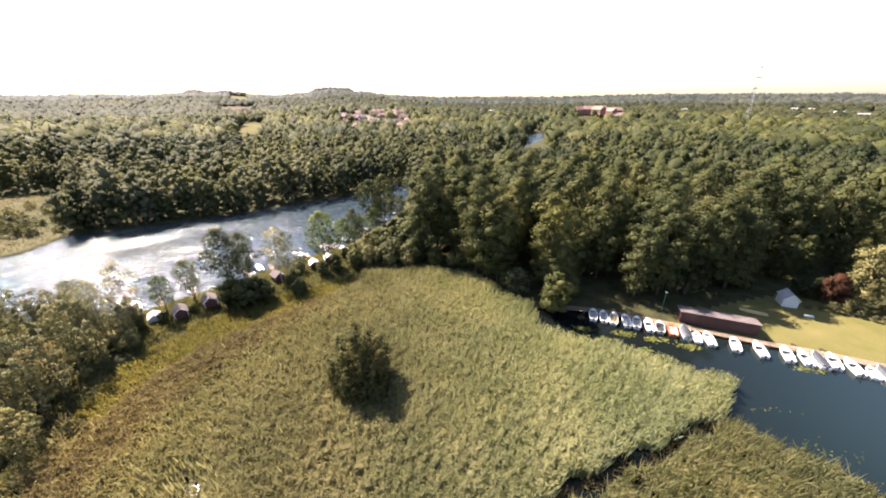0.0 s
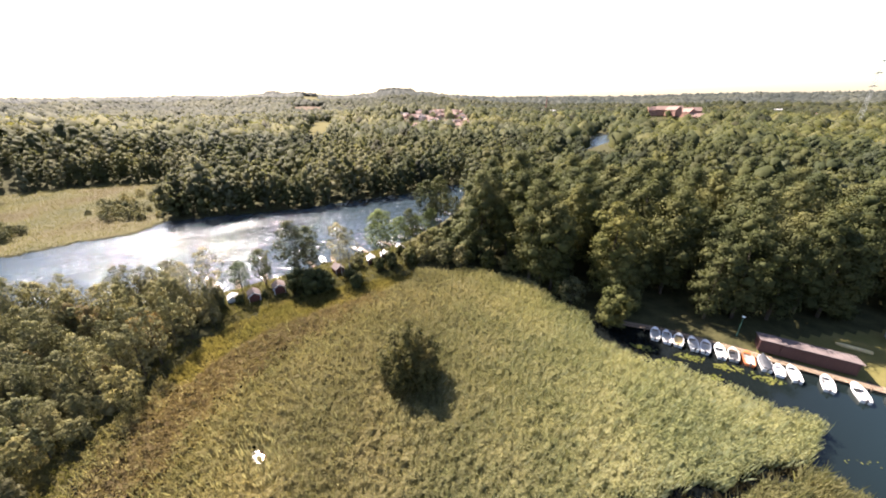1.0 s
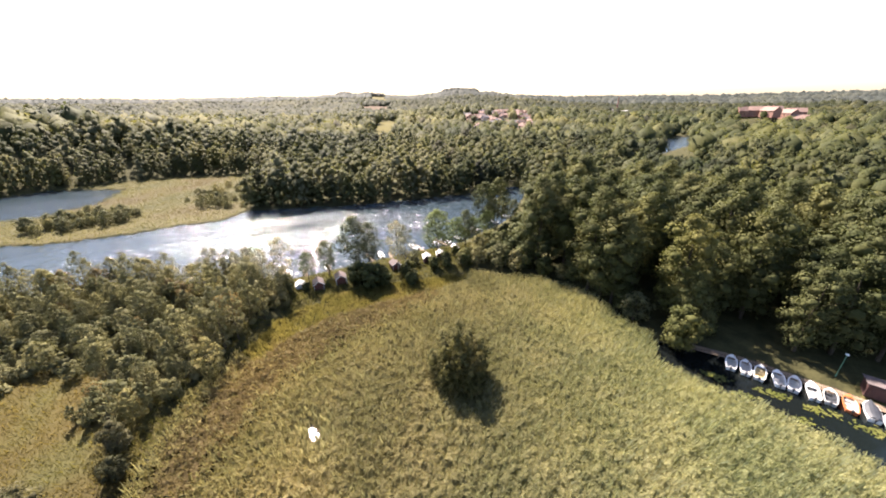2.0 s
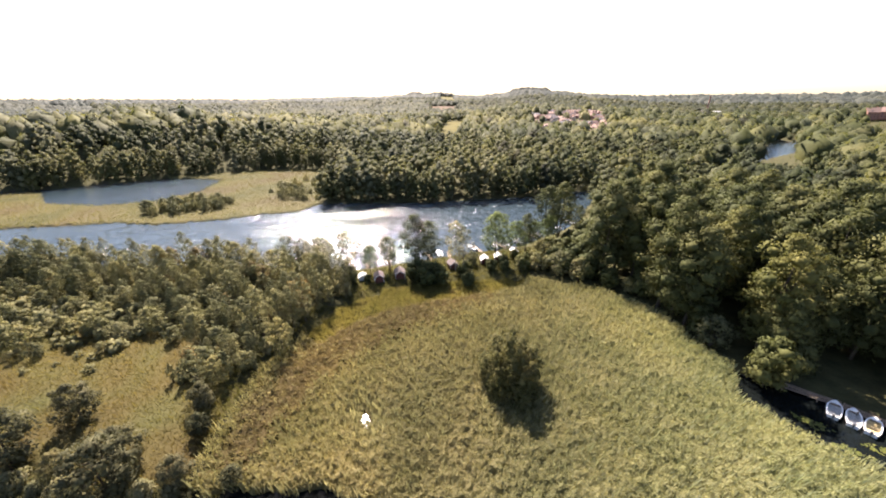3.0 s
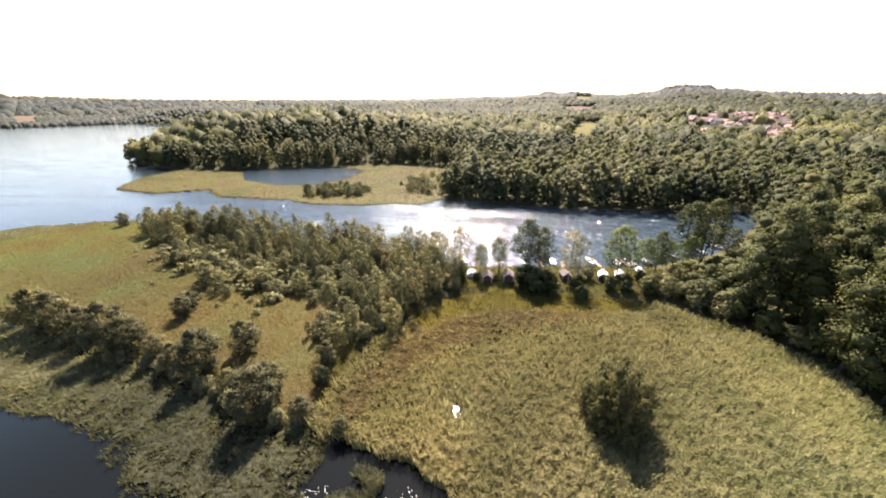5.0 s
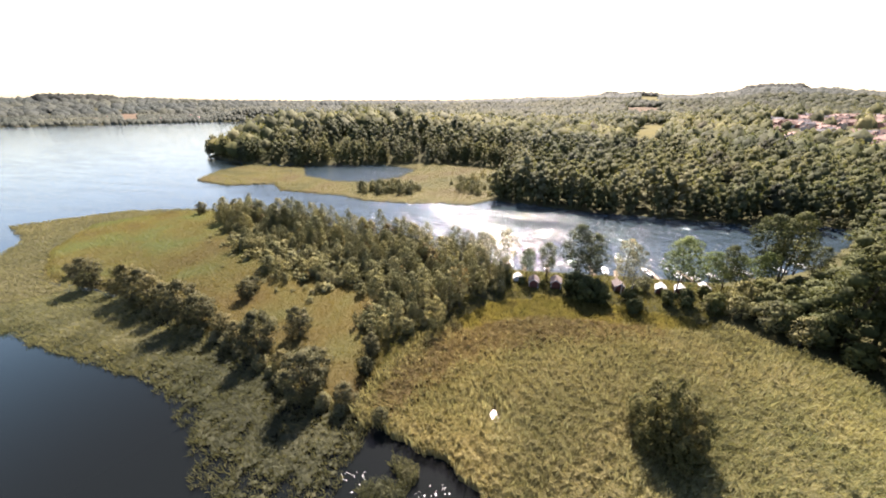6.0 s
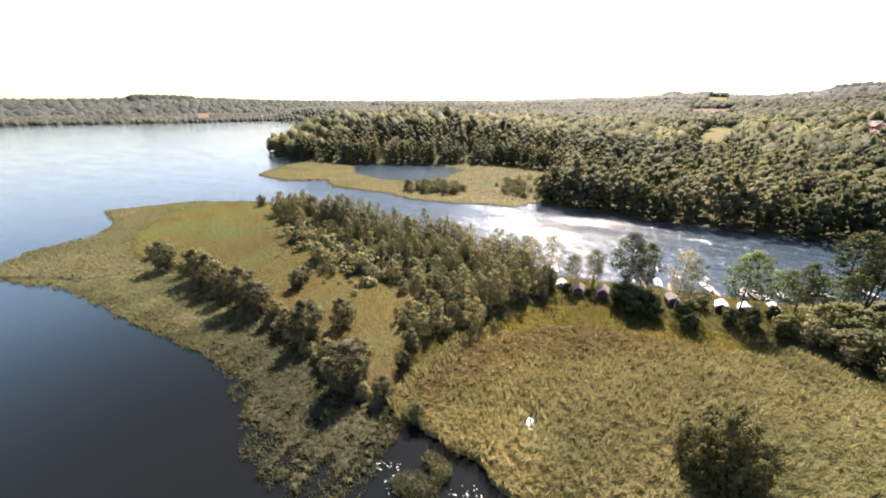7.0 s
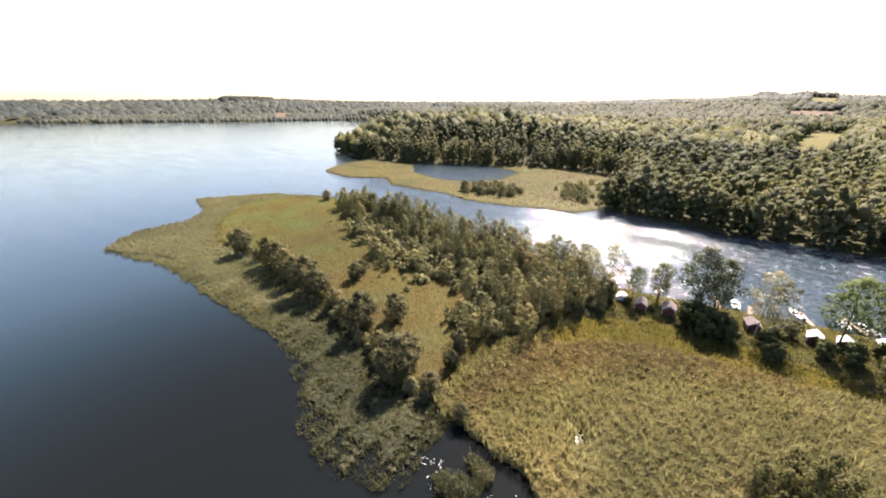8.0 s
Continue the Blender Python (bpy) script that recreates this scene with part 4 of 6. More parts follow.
def far_trees(r0, r1, spacing, seed):
    g = np.random.default_rng(seed)
    xs, ys = [], []
    r = r0
    while r < r1:
        sp = spacing(r)
        a = np.arange(radians(-134), radians(62), sp / r) + g.uniform(0, sp / r)
        rr = r + g.uniform(-0.45, 0.45, len(a)) * sp
        a = a + g.uniform(-0.4, 0.4, len(a)) * sp / r
        xs.append(rr * np.sin(a))
        ys.append(rr * np.cos(a))
        r += sp * 0.9
    X, Y = np.concatenate(xs), np.concatenate(ys)
    ok = np.maximum(depth_in(LAND_FAR, X, Y), np.where(Y > 60, depth_in(LAND_NEAR, X, Y), -1)) > 1.5
    ok &= ~inside(WOOD, X, Y) & ~inside(FIELD, X, Y) & ~inside(LAWN, X, Y)
    ok &= ~(inside(LAND_NEAR, X, Y) & (X < -14) & (Y < 120))
    az, R = np.degrees(np.arctan2(X, Y)), np.hypot(X, Y)
    ok &= ~(inside(LAND_NEAR, X, Y) & (R < 122))
    ok &= ~((az > -98.0) & (az < -96.4) & (R > 1300) & (R < 1650))
    ok &= ~((az > -31) & (az < -26.5) & (R > 900) & (R < 1200)) & ~((az > -29.5) & (az < -27) & (R > 1350) & (R < 2300))
    ok &= ~((az > 12.6) & (az < 16.8) & (R > 315) & (R < 440) & inside(LAND_NEAR, X, Y))
    ok &= ~((az > -30.2) & (az < -24.3) & (R > 318) & (R < 420))
    town = (az > -15.8) & (az < -5.0) & (R > 415) & (R < 840)
    ok &= ~town | (g.random(len(X)) < 0.2)
    ok &= ~((az > 20) & (az < 26) & (R > 560) & (R < 760)) | (g.random(len(X)) < 0.15)
    return X[ok], Y[ok], g


t_mid = [crown_data(300 + k, 15.5, -0.3, (4.6, 5.4, 4.1)[k % 3], 12, 18, 0.46, core=0.7, lump=0.9, squash=1.0, top=(0.5, 0.7, 0.4, 0.6)[k % 4]) for k in range(12)]
t_far = [dome_data(330 + k, 14.5, -1.5, 6.6, 1, 34, 1.2, lobes=8, deep=0.5, inner=0.94, jitter=0.45) for k in range(10)]
t_hill = [dome_data(360 + k, 14, -6.0, 12.0, 1, 7, 2.4, lobes=9, deep=0.45, inner=0.97) for k in range(6)]
t_ridge = [dome_data(380 + k, 14, -6.0, 12.0, 1, 3, 2.6, lobes=9, deep=0.45, inner=0.99) for k in range(6)]
X, Y, g = far_trees(95, 330, lambda r: 7.6 + (r - 95) * 0.014, 11)
S = np.clip(0.92 + 0.22 * wobble(X, Y, 17.0, 2.4) + g.normal(0, 0.18, len(X)), 0.45, 1.35)
# trees kept below the camera's sight line to the river's far bend
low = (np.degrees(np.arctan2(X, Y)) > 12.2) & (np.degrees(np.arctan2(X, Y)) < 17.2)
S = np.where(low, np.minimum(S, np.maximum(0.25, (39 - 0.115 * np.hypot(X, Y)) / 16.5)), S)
ok = depth_in(LAND_FAR, X, Y) > 7
ok |= depth_in(LAND_NEAR, X, Y) > 0
X, Y, S = X[ok], Y[ok], S[ok]
front = ((depth_in(LAND_FAR, X, Y) < 27) & (depth_in(LAND_FAR, X, Y) > 0)) | (inside(LAND_NEAR, X, Y) & (np.hypot(X, Y) < 185))
t_front = [crown_data(620 + k, 16.0, 0.3, (4.2, 4.8, 3.6)[k % 3], 14, 14, 0.5, core=0.66, lump=0.78, top=0.5) for k in range(9)]
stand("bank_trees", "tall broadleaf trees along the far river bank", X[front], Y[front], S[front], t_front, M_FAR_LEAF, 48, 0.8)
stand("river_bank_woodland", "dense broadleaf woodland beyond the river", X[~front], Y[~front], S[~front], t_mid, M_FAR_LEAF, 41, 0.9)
# slim trees and low bushes in a close row right at the far waterline
BANK = [(22, 265), (-4, 219), (-17, 189), (-44, 159), (-83, 128), (-104, 117), (-124, 108), (-151, 153), (-181, 168), (-218, 153), (-252, 104), (-280, 54), (-318, 22), (-383, -2), (-400, 18)]
X, Y, S = np.zeros(0), np.zeros(0), np.zeros(0)
for (x0, y0), (x1, y1) in zip(BANK, BANK[1:]):
    long = math.hypot(x1 - x0, y1 - y0)
    for gap, inset, lo, hi in ((3.0, 0.5, 0.45, 1.05), (3.4, 4.5, 0.7, 1.15), (2.6, -1.8, 0.16, 0.34)):
        k = g.uniform(0, 1, int(long / gap))
        X = np.append(X, x0 + k * (x1 - x0) - inset * (y1 - y0) / long * -1 + g.normal(0, 0.8, len(k)))
        Y = np.append(Y, y0 + k * (y1 - y0) + inset * (x1 - x0) / long * -1 + g.normal(0, 0.8, len(k)))
        S = np.append(S, g.uniform(lo, hi, len(k)))
for x0, y0 in BANK:
    kx, ky = x0 + g.normal(0, 5, 26), y0 + g.normal(0, 5, 26)
    ok = depth_in(LAND_FAR, kx, ky) > 1
    X, Y, S = np.append(X, kx[ok]), np.append(Y, ky[ok]), np.append(S, g.uniform(0.5, 0.95, ok.sum()))
t_slim = [crown_data(600 + k, 15.5, 0.4, (2.9, 3.6, 2.5, 3.3)[k % 4], 10, 11, 0.48, core=0.66, squash=1.1, lump=0.88, top=0.4) for k in range(8)]
stand("waterside_trees", "slim willows and alders in a close row at the far waterline", X, Y, S, t_slim, M_FAR_LEAF, 47, 0.7)
X, Y, g = far_trees(330, 800, lambda r: 10.4 + (r - 330) * 0.016, 12)
stand("distant_woodland", "rolling broadleaf woodland behind the river", X, Y, np.clip(0.95 + 0.3 * wobble(X, Y, 30.0, 2.4) + g.normal(0, 0.2, len(X)), 0.4, 1.45), t_far, M_FAR_LEAF, 42, 0.7)
X, Y, g = far_trees(800, 1600, lambda r: 17 + (r - 800) * 0.012, 13)
west = np.degrees(np.arctan2(X, Y)) < -72
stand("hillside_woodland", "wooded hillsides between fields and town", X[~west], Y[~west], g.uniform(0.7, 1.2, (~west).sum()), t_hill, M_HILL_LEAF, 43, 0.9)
X, Y, g = far_trees(1235, 1560, lambda r: 11.0, 16)
ok = np.degrees(np.arctan2(X, Y)) < -72
ok &= ~((np.abs(np.degrees(np.arctan2(X, Y)) + 97.2) < 0.75 + 0.3 * wobble(X, Y, 30.0)) & (np.hypot(X, Y) > 1300) & (np.hypot(X, Y) < 1650))
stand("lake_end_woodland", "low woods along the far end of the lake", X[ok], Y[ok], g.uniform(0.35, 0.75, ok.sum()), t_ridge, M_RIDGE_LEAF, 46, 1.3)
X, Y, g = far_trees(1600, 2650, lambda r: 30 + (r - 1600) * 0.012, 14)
stand("ridge_woodland", "far ridge woods tinted blue-grey for haze", X, Y, g.uniform(0.9, 1.4, len(X)), t_ridge, M_RIDGE_LEAF, 45, 1.8)

X, Y, g = far_trees(2120, 2330, lambda r: 21.0, 17)
az = np.degrees(np.arctan2(X, Y))
ok = (np.abs(az + 16.2) < 2.6) | (np.abs(az + 29.0) < 1.5) | (np.abs(az + 33.2) < 0.9) | (np.abs(az + 101) < 3)
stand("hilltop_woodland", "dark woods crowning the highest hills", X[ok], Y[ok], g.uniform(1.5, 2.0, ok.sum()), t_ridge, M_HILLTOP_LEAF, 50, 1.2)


# ---- reeds and grass ----
def blades(name, label, category, polys, per_m2, h0, h1, width, mat, seed, keep=None, lean=0.2, wind=(0.12, -0.1)):
    g = np.random.default_rng(seed)
    P = []
    for poly in polys:
        xs, ys = [p[0] for p in poly], [p[1] for p in poly]
        n = int((max(xs) - min(xs)) * (max(ys) - min(ys)) * per_m2)
        x, y = g.uniform(min(xs), max(xs), n), g.uniform(min(ys), max(ys), n)
        d = depth_in(poly, x, y) + 0.9 * wobble(x, y, 2.2, 0.7)
        k = d > 0
        P.append(np.stack([x[k], y[k]], 1))
    P = np.concatenate(P)
    if keep is not None:
        P = P[keep(P[:, 0], P[:, 1], g)]
    n = len(P)
    x, y = P.T
    z = np.maximum(land_height(x, y), -0.25)
    tuft = 1 + 0.2 * wobble(x, y, 0.45, 0.3) + 0.12 * wobble(x, y, 2.1, 1.9)
    h = g.uniform(h0, h1, n) * tuft
    a = g.uniform(0, np.pi, n)
    w = width * g.uniform(0.6, 1.4, n)
    dx, dy = np.cos(a) * w / 2, np.sin(a) * w / 2
    gust = 0.6 + 0.6 * wobble(x, y, 1.7, 2.2)
    tx = x + h * (g.normal(0, lean, n) + wind[0] * gust)
    ty = y + h * (g.normal(0, lean, n) + wind[1] * gust)
    V = np.stack([np.stack([x - dx, y - dy, z], 1), np.stack([x + dx, y + dy, z], 1), np.stack([(x + tx) / 2 + dx * 0.9, (y + ty) / 2 + dy * 0.9, z + h * 0.62], 1), np.stack([tx, ty, z + h], 1)], 1).reshape(-1, 3)
    me = fast_mesh(name, V, quads=np.arange(4 * n).reshape(-1, 4), mats=(mat,), smooth=False)
    return tagged(new(name, me), label, category, kind="stuff")


BROWN = [(-51, 46), (-46, 56), (-36, 60), (-24, 68), (-22, 62), (-27, 53), (-33, 42), (-36, 30), (-35, 18), (-34, 12), (-39, 9), (-43, 12.5), (-48, 22), (-50, 33)]
SEDGE = [(-52, 46), (-47, 57), (-40, 64.5), (-30, 70.5), (-20, 76.5), (-20, 70), (-28, 62.5), (-35, 56), (-41, 49), (-44.5, 41), (-46, 33), (-50.5, 34)]


def dip(x, y):
    return 1 - 0.8 * np.exp(-((x + 28) / 3.6) ** 2 - ((y - 25.2) / 3.0) ** 2)


def in_main(x, y, g):
    b = depth_in(BROWN, x, y)
    thin = ((0.669 * (y - 25.2) - 0.743 * (x + 28)) / 1.68) ** 2 + ((0.669 * (x + 28) + 0.743 * (y - 25.2)) / 0.7) ** 2 < g.uniform(0.5, 1.2, len(x))
    return ~(thin & (g.random(len(x)) < 0.72)) & ~((b > 0) & (g.random(len(x)) < np.clip(b / 6 + 0.25 + 0.3 * wobble(x, y, 1.6, 0.4), 0, 0.92))) & ~inside(SEDGE, x, y)


def hashed(i, j, k):
    v = np.sin(i * 127.1 + j * 311.7 + k * 74.7) * 43758.5453
    return v - np.floor(v)


def tussocks(x, y, s):
    """Height, 0 to 1, of the tufts into which reeds gather, about s apart."""
    i, j = np.floor(x / s), np.floor(y / s)
    best = np.zeros(np.shape(x))
    for a in (-1, 0, 1):
        for b in (-1, 0, 1):
            cx, cy = (i + a + 0.1 + 0.8 * hashed(i + a, j + b, 1)) * s, (j + b + 0.1 + 0.8 * hashed(i + a, j + b, 2)) * s
            d = np.hypot(x - cx, y - cy) / (0.82 * s)
            best = np.maximum(best, (0.45 + 0.55 * hashed(i + a, j + b, 3)) * np.clip(1 - d ** 1.5, 0, 1))
    return best


def reed_canopy(name, label, poly, top, per_m2, mat, seed, keep=None, cell=0.55, size=0.3, floor=0.0, on_land=False, sheet=None, tuft=0.9, relief=0.0):
    """A bed of reeds: the lumpy mass of stems below and single leaves that stand out of it."""
    g = np.random.default_rng(seed)
    xs, ys = [p[0] for p in poly], [p[1] for p in poly]
    under = max(top - 0.75, top * 0.5)
    gx, gy = np.arange(min(xs) - 1, max(xs) + 1, cell), np.arange(min(ys) - 1, max(ys) + 1, cell)
    X, Y = np.meshgrid(gx, gy)
    X, Y = X + g.uniform(-0.2, 0.2, X.shape) * cell, Y + g.uniform(-0.2, 0.2, X.shape) * cell
    D = depth_in(poly, X, Y) + 0.9 * wobble(X, Y, 2.2, 0.7) + 0.5 * wobble(X, Y, 0.6, 0.2) - 0.4
    under = under * dip(X, Y)
    if on_land:
        floor = np.maximum(land_height(X, Y), -0.1)
    lump = 0.22 * wobble(X, Y, 0.55, 0.3) + 0.16 * wobble(X, Y, 2.4, 1.9) + g.uniform(-0.12, 0.12, X.shape) + relief * (tussocks(X, Y, tuft) - 0.75)
    Z = np.where(D > 0.1, (under + lump * under / 1.5) * np.clip(D / 0.7, 0.1, 1) + floor, -0.3)
    ny, nx = X.shape
    i, j = np.meshgrid(np.arange(nx - 1), np.arange(ny - 1))
    q = np.stack([j * nx + i, j * nx + i + 1, (j + 1) * nx + i + 1, (j + 1) * nx + i], -1).reshape(-1, 4)
    q = q[(D.ravel()[q] > -0.4).any(1)]
    if keep is not None:
        c = np.stack([X.ravel()[q].mean(1), Y.ravel()[q].mean(1)])
        q = q[(sheet or keep)(c[0], c[1], g)]
    V = [np.stack([X.ravel(), Y.ravel(), Z.ravel()], 1)]
    n = int((max(xs) - min(xs)) * (max(ys) - min(ys)) * per_m2)
    x, y = g.uniform(min(xs), max(xs), n), g.uniform(min(ys), max(ys), n)
    ok = depth_in(poly, x, y) + 0.9 * wobble(x, y, 2.2, 0.7) > 0
    if keep is not None:
        ok &= keep(x, y, g)
    x, y = x[ok], y[ok]
    n = len(x)
    under = max(top - 0.75, top * 0.5) * dip(x, y)
    if on_land:
        floor = np.maximum(land_height(x, y), -0.1)
    h = floor + under + (0.22 * wobble(x, y, 0.55, 0.3) + 0.16 * wobble(x, y, 2.4, 1.9) + relief * (tussocks(x, y, tuft) - 0.75)) * under / 1.5 + g.uniform(-0.2, 1.0, n) * (top - max(top - 0.75, top * 0.5)) * dip(x, y)
    d = unit(np.stack([g.normal(0.28, 0.5, n), g.normal(-0.24, 0.5, n), g.uniform(0.25, 1.1, n)], 1))
    side = unit(np.cross(d, g.normal(size=(n, 3))))
    ln, w = (size * g.uniform(0.7, 1.6, n))[:, None], (size * g.uniform(0.16, 0.3, n))[:, None]
    p = np.stack([x, y, h], 1)
    V.append(np.stack([p - d * ln * 0.5 - side * w, p - d * ln * 0.5 + side * w, p + d * ln * 0.5], 1).reshape(-1, 3))
    t = np.arange(3 * n).reshape(-1, 3) + len(V[0])
    return tagged(new(name, fast_mesh(name, np.concatenate(V), tris=t, quads=q, mats=(mat,), smooth=False)), label, "reeds", kind="stuff")


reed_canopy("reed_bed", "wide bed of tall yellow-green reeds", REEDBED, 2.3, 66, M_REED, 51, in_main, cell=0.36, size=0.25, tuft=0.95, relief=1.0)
reed_canopy("brown_reeds", "browning reeds along the scrub", BROWN, 2.0, 52, M_REED_BROWN, 52, cell=0.4, tuft=1.25, relief=0.9, keep=lambda x, y, g: ~inside(SEDGE, x, y) & (g.random(len(x)) < np.clip(depth_in(BROWN, x, y) / 6 + 0.25 + 0.3 * wobble(x, y, 1.6, 0.4), 0, 1)))
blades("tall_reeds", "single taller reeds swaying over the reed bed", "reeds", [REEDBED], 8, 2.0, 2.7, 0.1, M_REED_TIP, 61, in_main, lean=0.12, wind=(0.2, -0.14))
blades("sedge", "yellow-green sedge in front of the huts", "sedge", [SEDGE], 40, 0.5, 1.0, 0.12, M_SEDGE, 53, lean=0.35)
HUT_BANK = [(-52, 46), (-60, 54), (-62, 59.5), (-56, 65.5), (-50, 72), (-41, 82), (-33, 90), (-24, 98), (-20, 84), (-20, 77), (-28, 70.5), (-40, 64), (-47, 57)]
blades("bank_grass", "rough green grass on the bank by the huts", "grass", [HUT_BANK, [(-51.5, 47), (-57, 42), (-56, 30), (-55, 18), (-48, 11), (-42, 11), (-47.5, 22), (-49.5, 33)]], 26, 0.2, 0.6, 0.1, M_BANK_GRASS, 59, lean=0.4)
WEST_REEDS = [(-127, -76), (-144, -74), (-155, -60), (-170, -60), (-192, -70), (-194, -37), (-178, -6), (-171, -4), (-178, -22), (-172, -42), (-150, -49), (-125, -44), (-112, -36), (-112, -50)]


def open_reeds(x, y, g, more=0.0):
    return (wobble(x, y, 1.2, 1.1) + 0.6 * wobble(x, y, 5.5, 2.1) + 0.2 * depth_in(LAKE_REEDS, x, y) + 0.3 * g.normal(size=len(x)) > 0.05 + more) & ~inside(WEST_REEDS, x, y)


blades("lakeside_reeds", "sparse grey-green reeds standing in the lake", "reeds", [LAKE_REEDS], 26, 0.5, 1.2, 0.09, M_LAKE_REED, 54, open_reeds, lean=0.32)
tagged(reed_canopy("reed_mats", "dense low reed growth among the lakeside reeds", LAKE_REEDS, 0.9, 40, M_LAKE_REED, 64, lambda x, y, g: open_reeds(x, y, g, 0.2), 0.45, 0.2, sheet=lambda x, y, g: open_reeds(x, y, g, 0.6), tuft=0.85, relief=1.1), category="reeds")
M_SHORE_REED = leafy("lush_shore_reed", (0.08736, 0.09072, 0.04592), (0.1232, 0.1198, 0.06048), (0.168, 0.1534, 0.07952), patch=0.3, through=0.5, per_leaf=0.25)
reed_canopy("shore_reeds", "lush tufted reeds between a ditch and the bay", NEAR_REEDS, 1.7, 60, M_SHORE_REED, 55, lambda x, y, g: wobble(x, y, 1.5, 0.2) + 0.5 * wobble(x, y, 0.6, 1.2) > -0.5, 0.42, 0.3, sheet=lambda x, y, g: wobble(x, y, 1.5, 0.2) + 0.5 * wobble(x, y, 0.6, 1.2) > -0.4, tuft=1.3, relief=0.9)
reed_canopy("spit_reeds", "dense pale reeds round the tip of the spit", WEST_REEDS, 1.0, 12, M_SPIT, 58, None, 1.0, 0.5)
MEADOW = [(-41, 9), (-45, 4), (-61, -1), (-79, -12), (-99, -22), (-112, -32), (-125, -44), (-150, -49), (-176, -43), (-180, -20), (-171, -5), (-158, 6), (-128, 4), (-99, 10), (-80, 18), (-72, 26), (-62, 26), (-52, 22), (-45, 13)]
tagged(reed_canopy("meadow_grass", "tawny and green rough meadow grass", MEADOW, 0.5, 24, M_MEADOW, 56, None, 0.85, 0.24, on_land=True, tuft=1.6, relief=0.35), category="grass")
reed_canopy("island_reeds", "pale green reeds on a low island", ISLAND, 1.2, 4, M_ISLAND, 57, lambda x, y, g: ~inside(LAND_FAR, x, y), 1.3, 0.5)
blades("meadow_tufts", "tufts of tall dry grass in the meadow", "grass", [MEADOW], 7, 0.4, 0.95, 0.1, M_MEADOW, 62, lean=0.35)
DITCH = [(5, 19.5), (9.5, 21.6), (13.2, 23.6), (17.5, 24.8), (20.5, 26.4), (24.6, 27.4), (28.6, 29.2), (33.5, 31.2), (37.2, 33.2), (37.5, 34.6), (30.5, 32), (26, 29.4), (20.2, 28), (17, 26.2), (13.6, 25.6), (9.4, 23.1), (0, 20.5)]
blades("ditch_sedge", "low sedge in the ditch, coloured dark like its shade", "sedge", [DITCH], 40, 0.3, 0.9, 0.12, M_DITCH, 67, lambda x, y, g: wobble(x, y, 0.9, 0.8) > -0.35, lean=0.5)
blades("ditch_reeds", "ragged reeds leaning over the ditch", "reeds", [NEAR_REEDS], 14, 1.7, 2.9, 0.11, M_SHORE_REED, 63, lambda x, y, g: wobble(x, y, 1.5, 0.2) + 0.5 * wobble(x, y, 0.6, 1.2) > -0.6, lean=0.22)
TUFTS = [[(-31, 10.0), (-29.4, 9.4), (-26.4, 9.8), (-25.4, 11.6), (-27.2, 12.2), (-29.6, 11.4)], [(-28.8, 5.0), (-26.6, 4.6), (-24.6, 8.0), (-25.4, 9.4), (-28.4, 8.2)]]
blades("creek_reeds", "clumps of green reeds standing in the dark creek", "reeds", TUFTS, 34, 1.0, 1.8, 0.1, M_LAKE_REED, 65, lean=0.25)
for k, poly in enumerate(TUFTS):
    reed_canopy("creek_tussock", "dense tussock of grey-green reeds in the dark creek", poly, 1.7, 60, M_LAKE_REED, 66 + k, cell=0.35, size=0.24, tuft=0.8, relief=0.8)
# low undergrowth that fills the scrub
X, Y, g = scatter(SCRUB, 2.2, 15, 0.5)
ok = g.random(len(X)) < np.clip(0.1 + 0.07 * depth_in(SCRUB, X, Y) + 0.4 * wobble(X, Y, 5.5, 0.9), 0.1, 1)
X, Y = X[ok], Y[ok]
stand("scrub_undergrowth", "low tangled willow and bramble undergrowth", X, Y, g.uniform(0.5, 1.5, len(X)), [crown_data(500 + k, 1.7, 0.0, 1.15, 4, 14, 0.3, core=0.8) for k in range(5)], M_SHRUB_LEAF, 44)
X, Y, g = scatter([(-150, -10), (-112, -8), (-88, -2), (-74, 6), (-70, 16), (-80, 14), (-100, 3), (-140, -4)], 3.0, 35, 0.5)
ok = g.random(len(X)) < 0.3 + 0.35 * wobble(X, Y, 4.0, 1.4)
stand("meadow_shrubs", "low green shrubs and tall herbs scattered in the meadow", X[ok], Y[ok], g.uniform(0.3, 0.9, ok.sum()), [crown_data(520 + k, 1.7, 0.0, 1.2, 6, 24, 0.2, core=0.5) for k in range(4)], M_SHRUB_LEAF, 49)
X, Y, g = scatter([(-172, 56), (-160, 62), (-150, 78), (-158, 88), (-176, 74)], 4.2, 9)
for x, y in zip(X, Y):
    place(bush_protos[g.integers(4)], x, y, g.uniform(0.7, 1.15), g.uniform(0, 360), z=0.1, label="dark willow bush on the reedy island")

X, Y, g = scatter([(-163, 108), (-142, 99), (-126, 102), (-122, 110), (-148, 146), (-172, 140)], 4.6, 19)
for x, y in zip(X, Y):
    if g.random() < np.clip(0.25 + (x + 165) / 45, 0, 0.85):
        place(bush_protos[g.integers(4)], x, y, g.uniform(0.5, 1.0), g.uniform(0, 360), z=0.1, label="pale willow bush in the marsh beside the river")


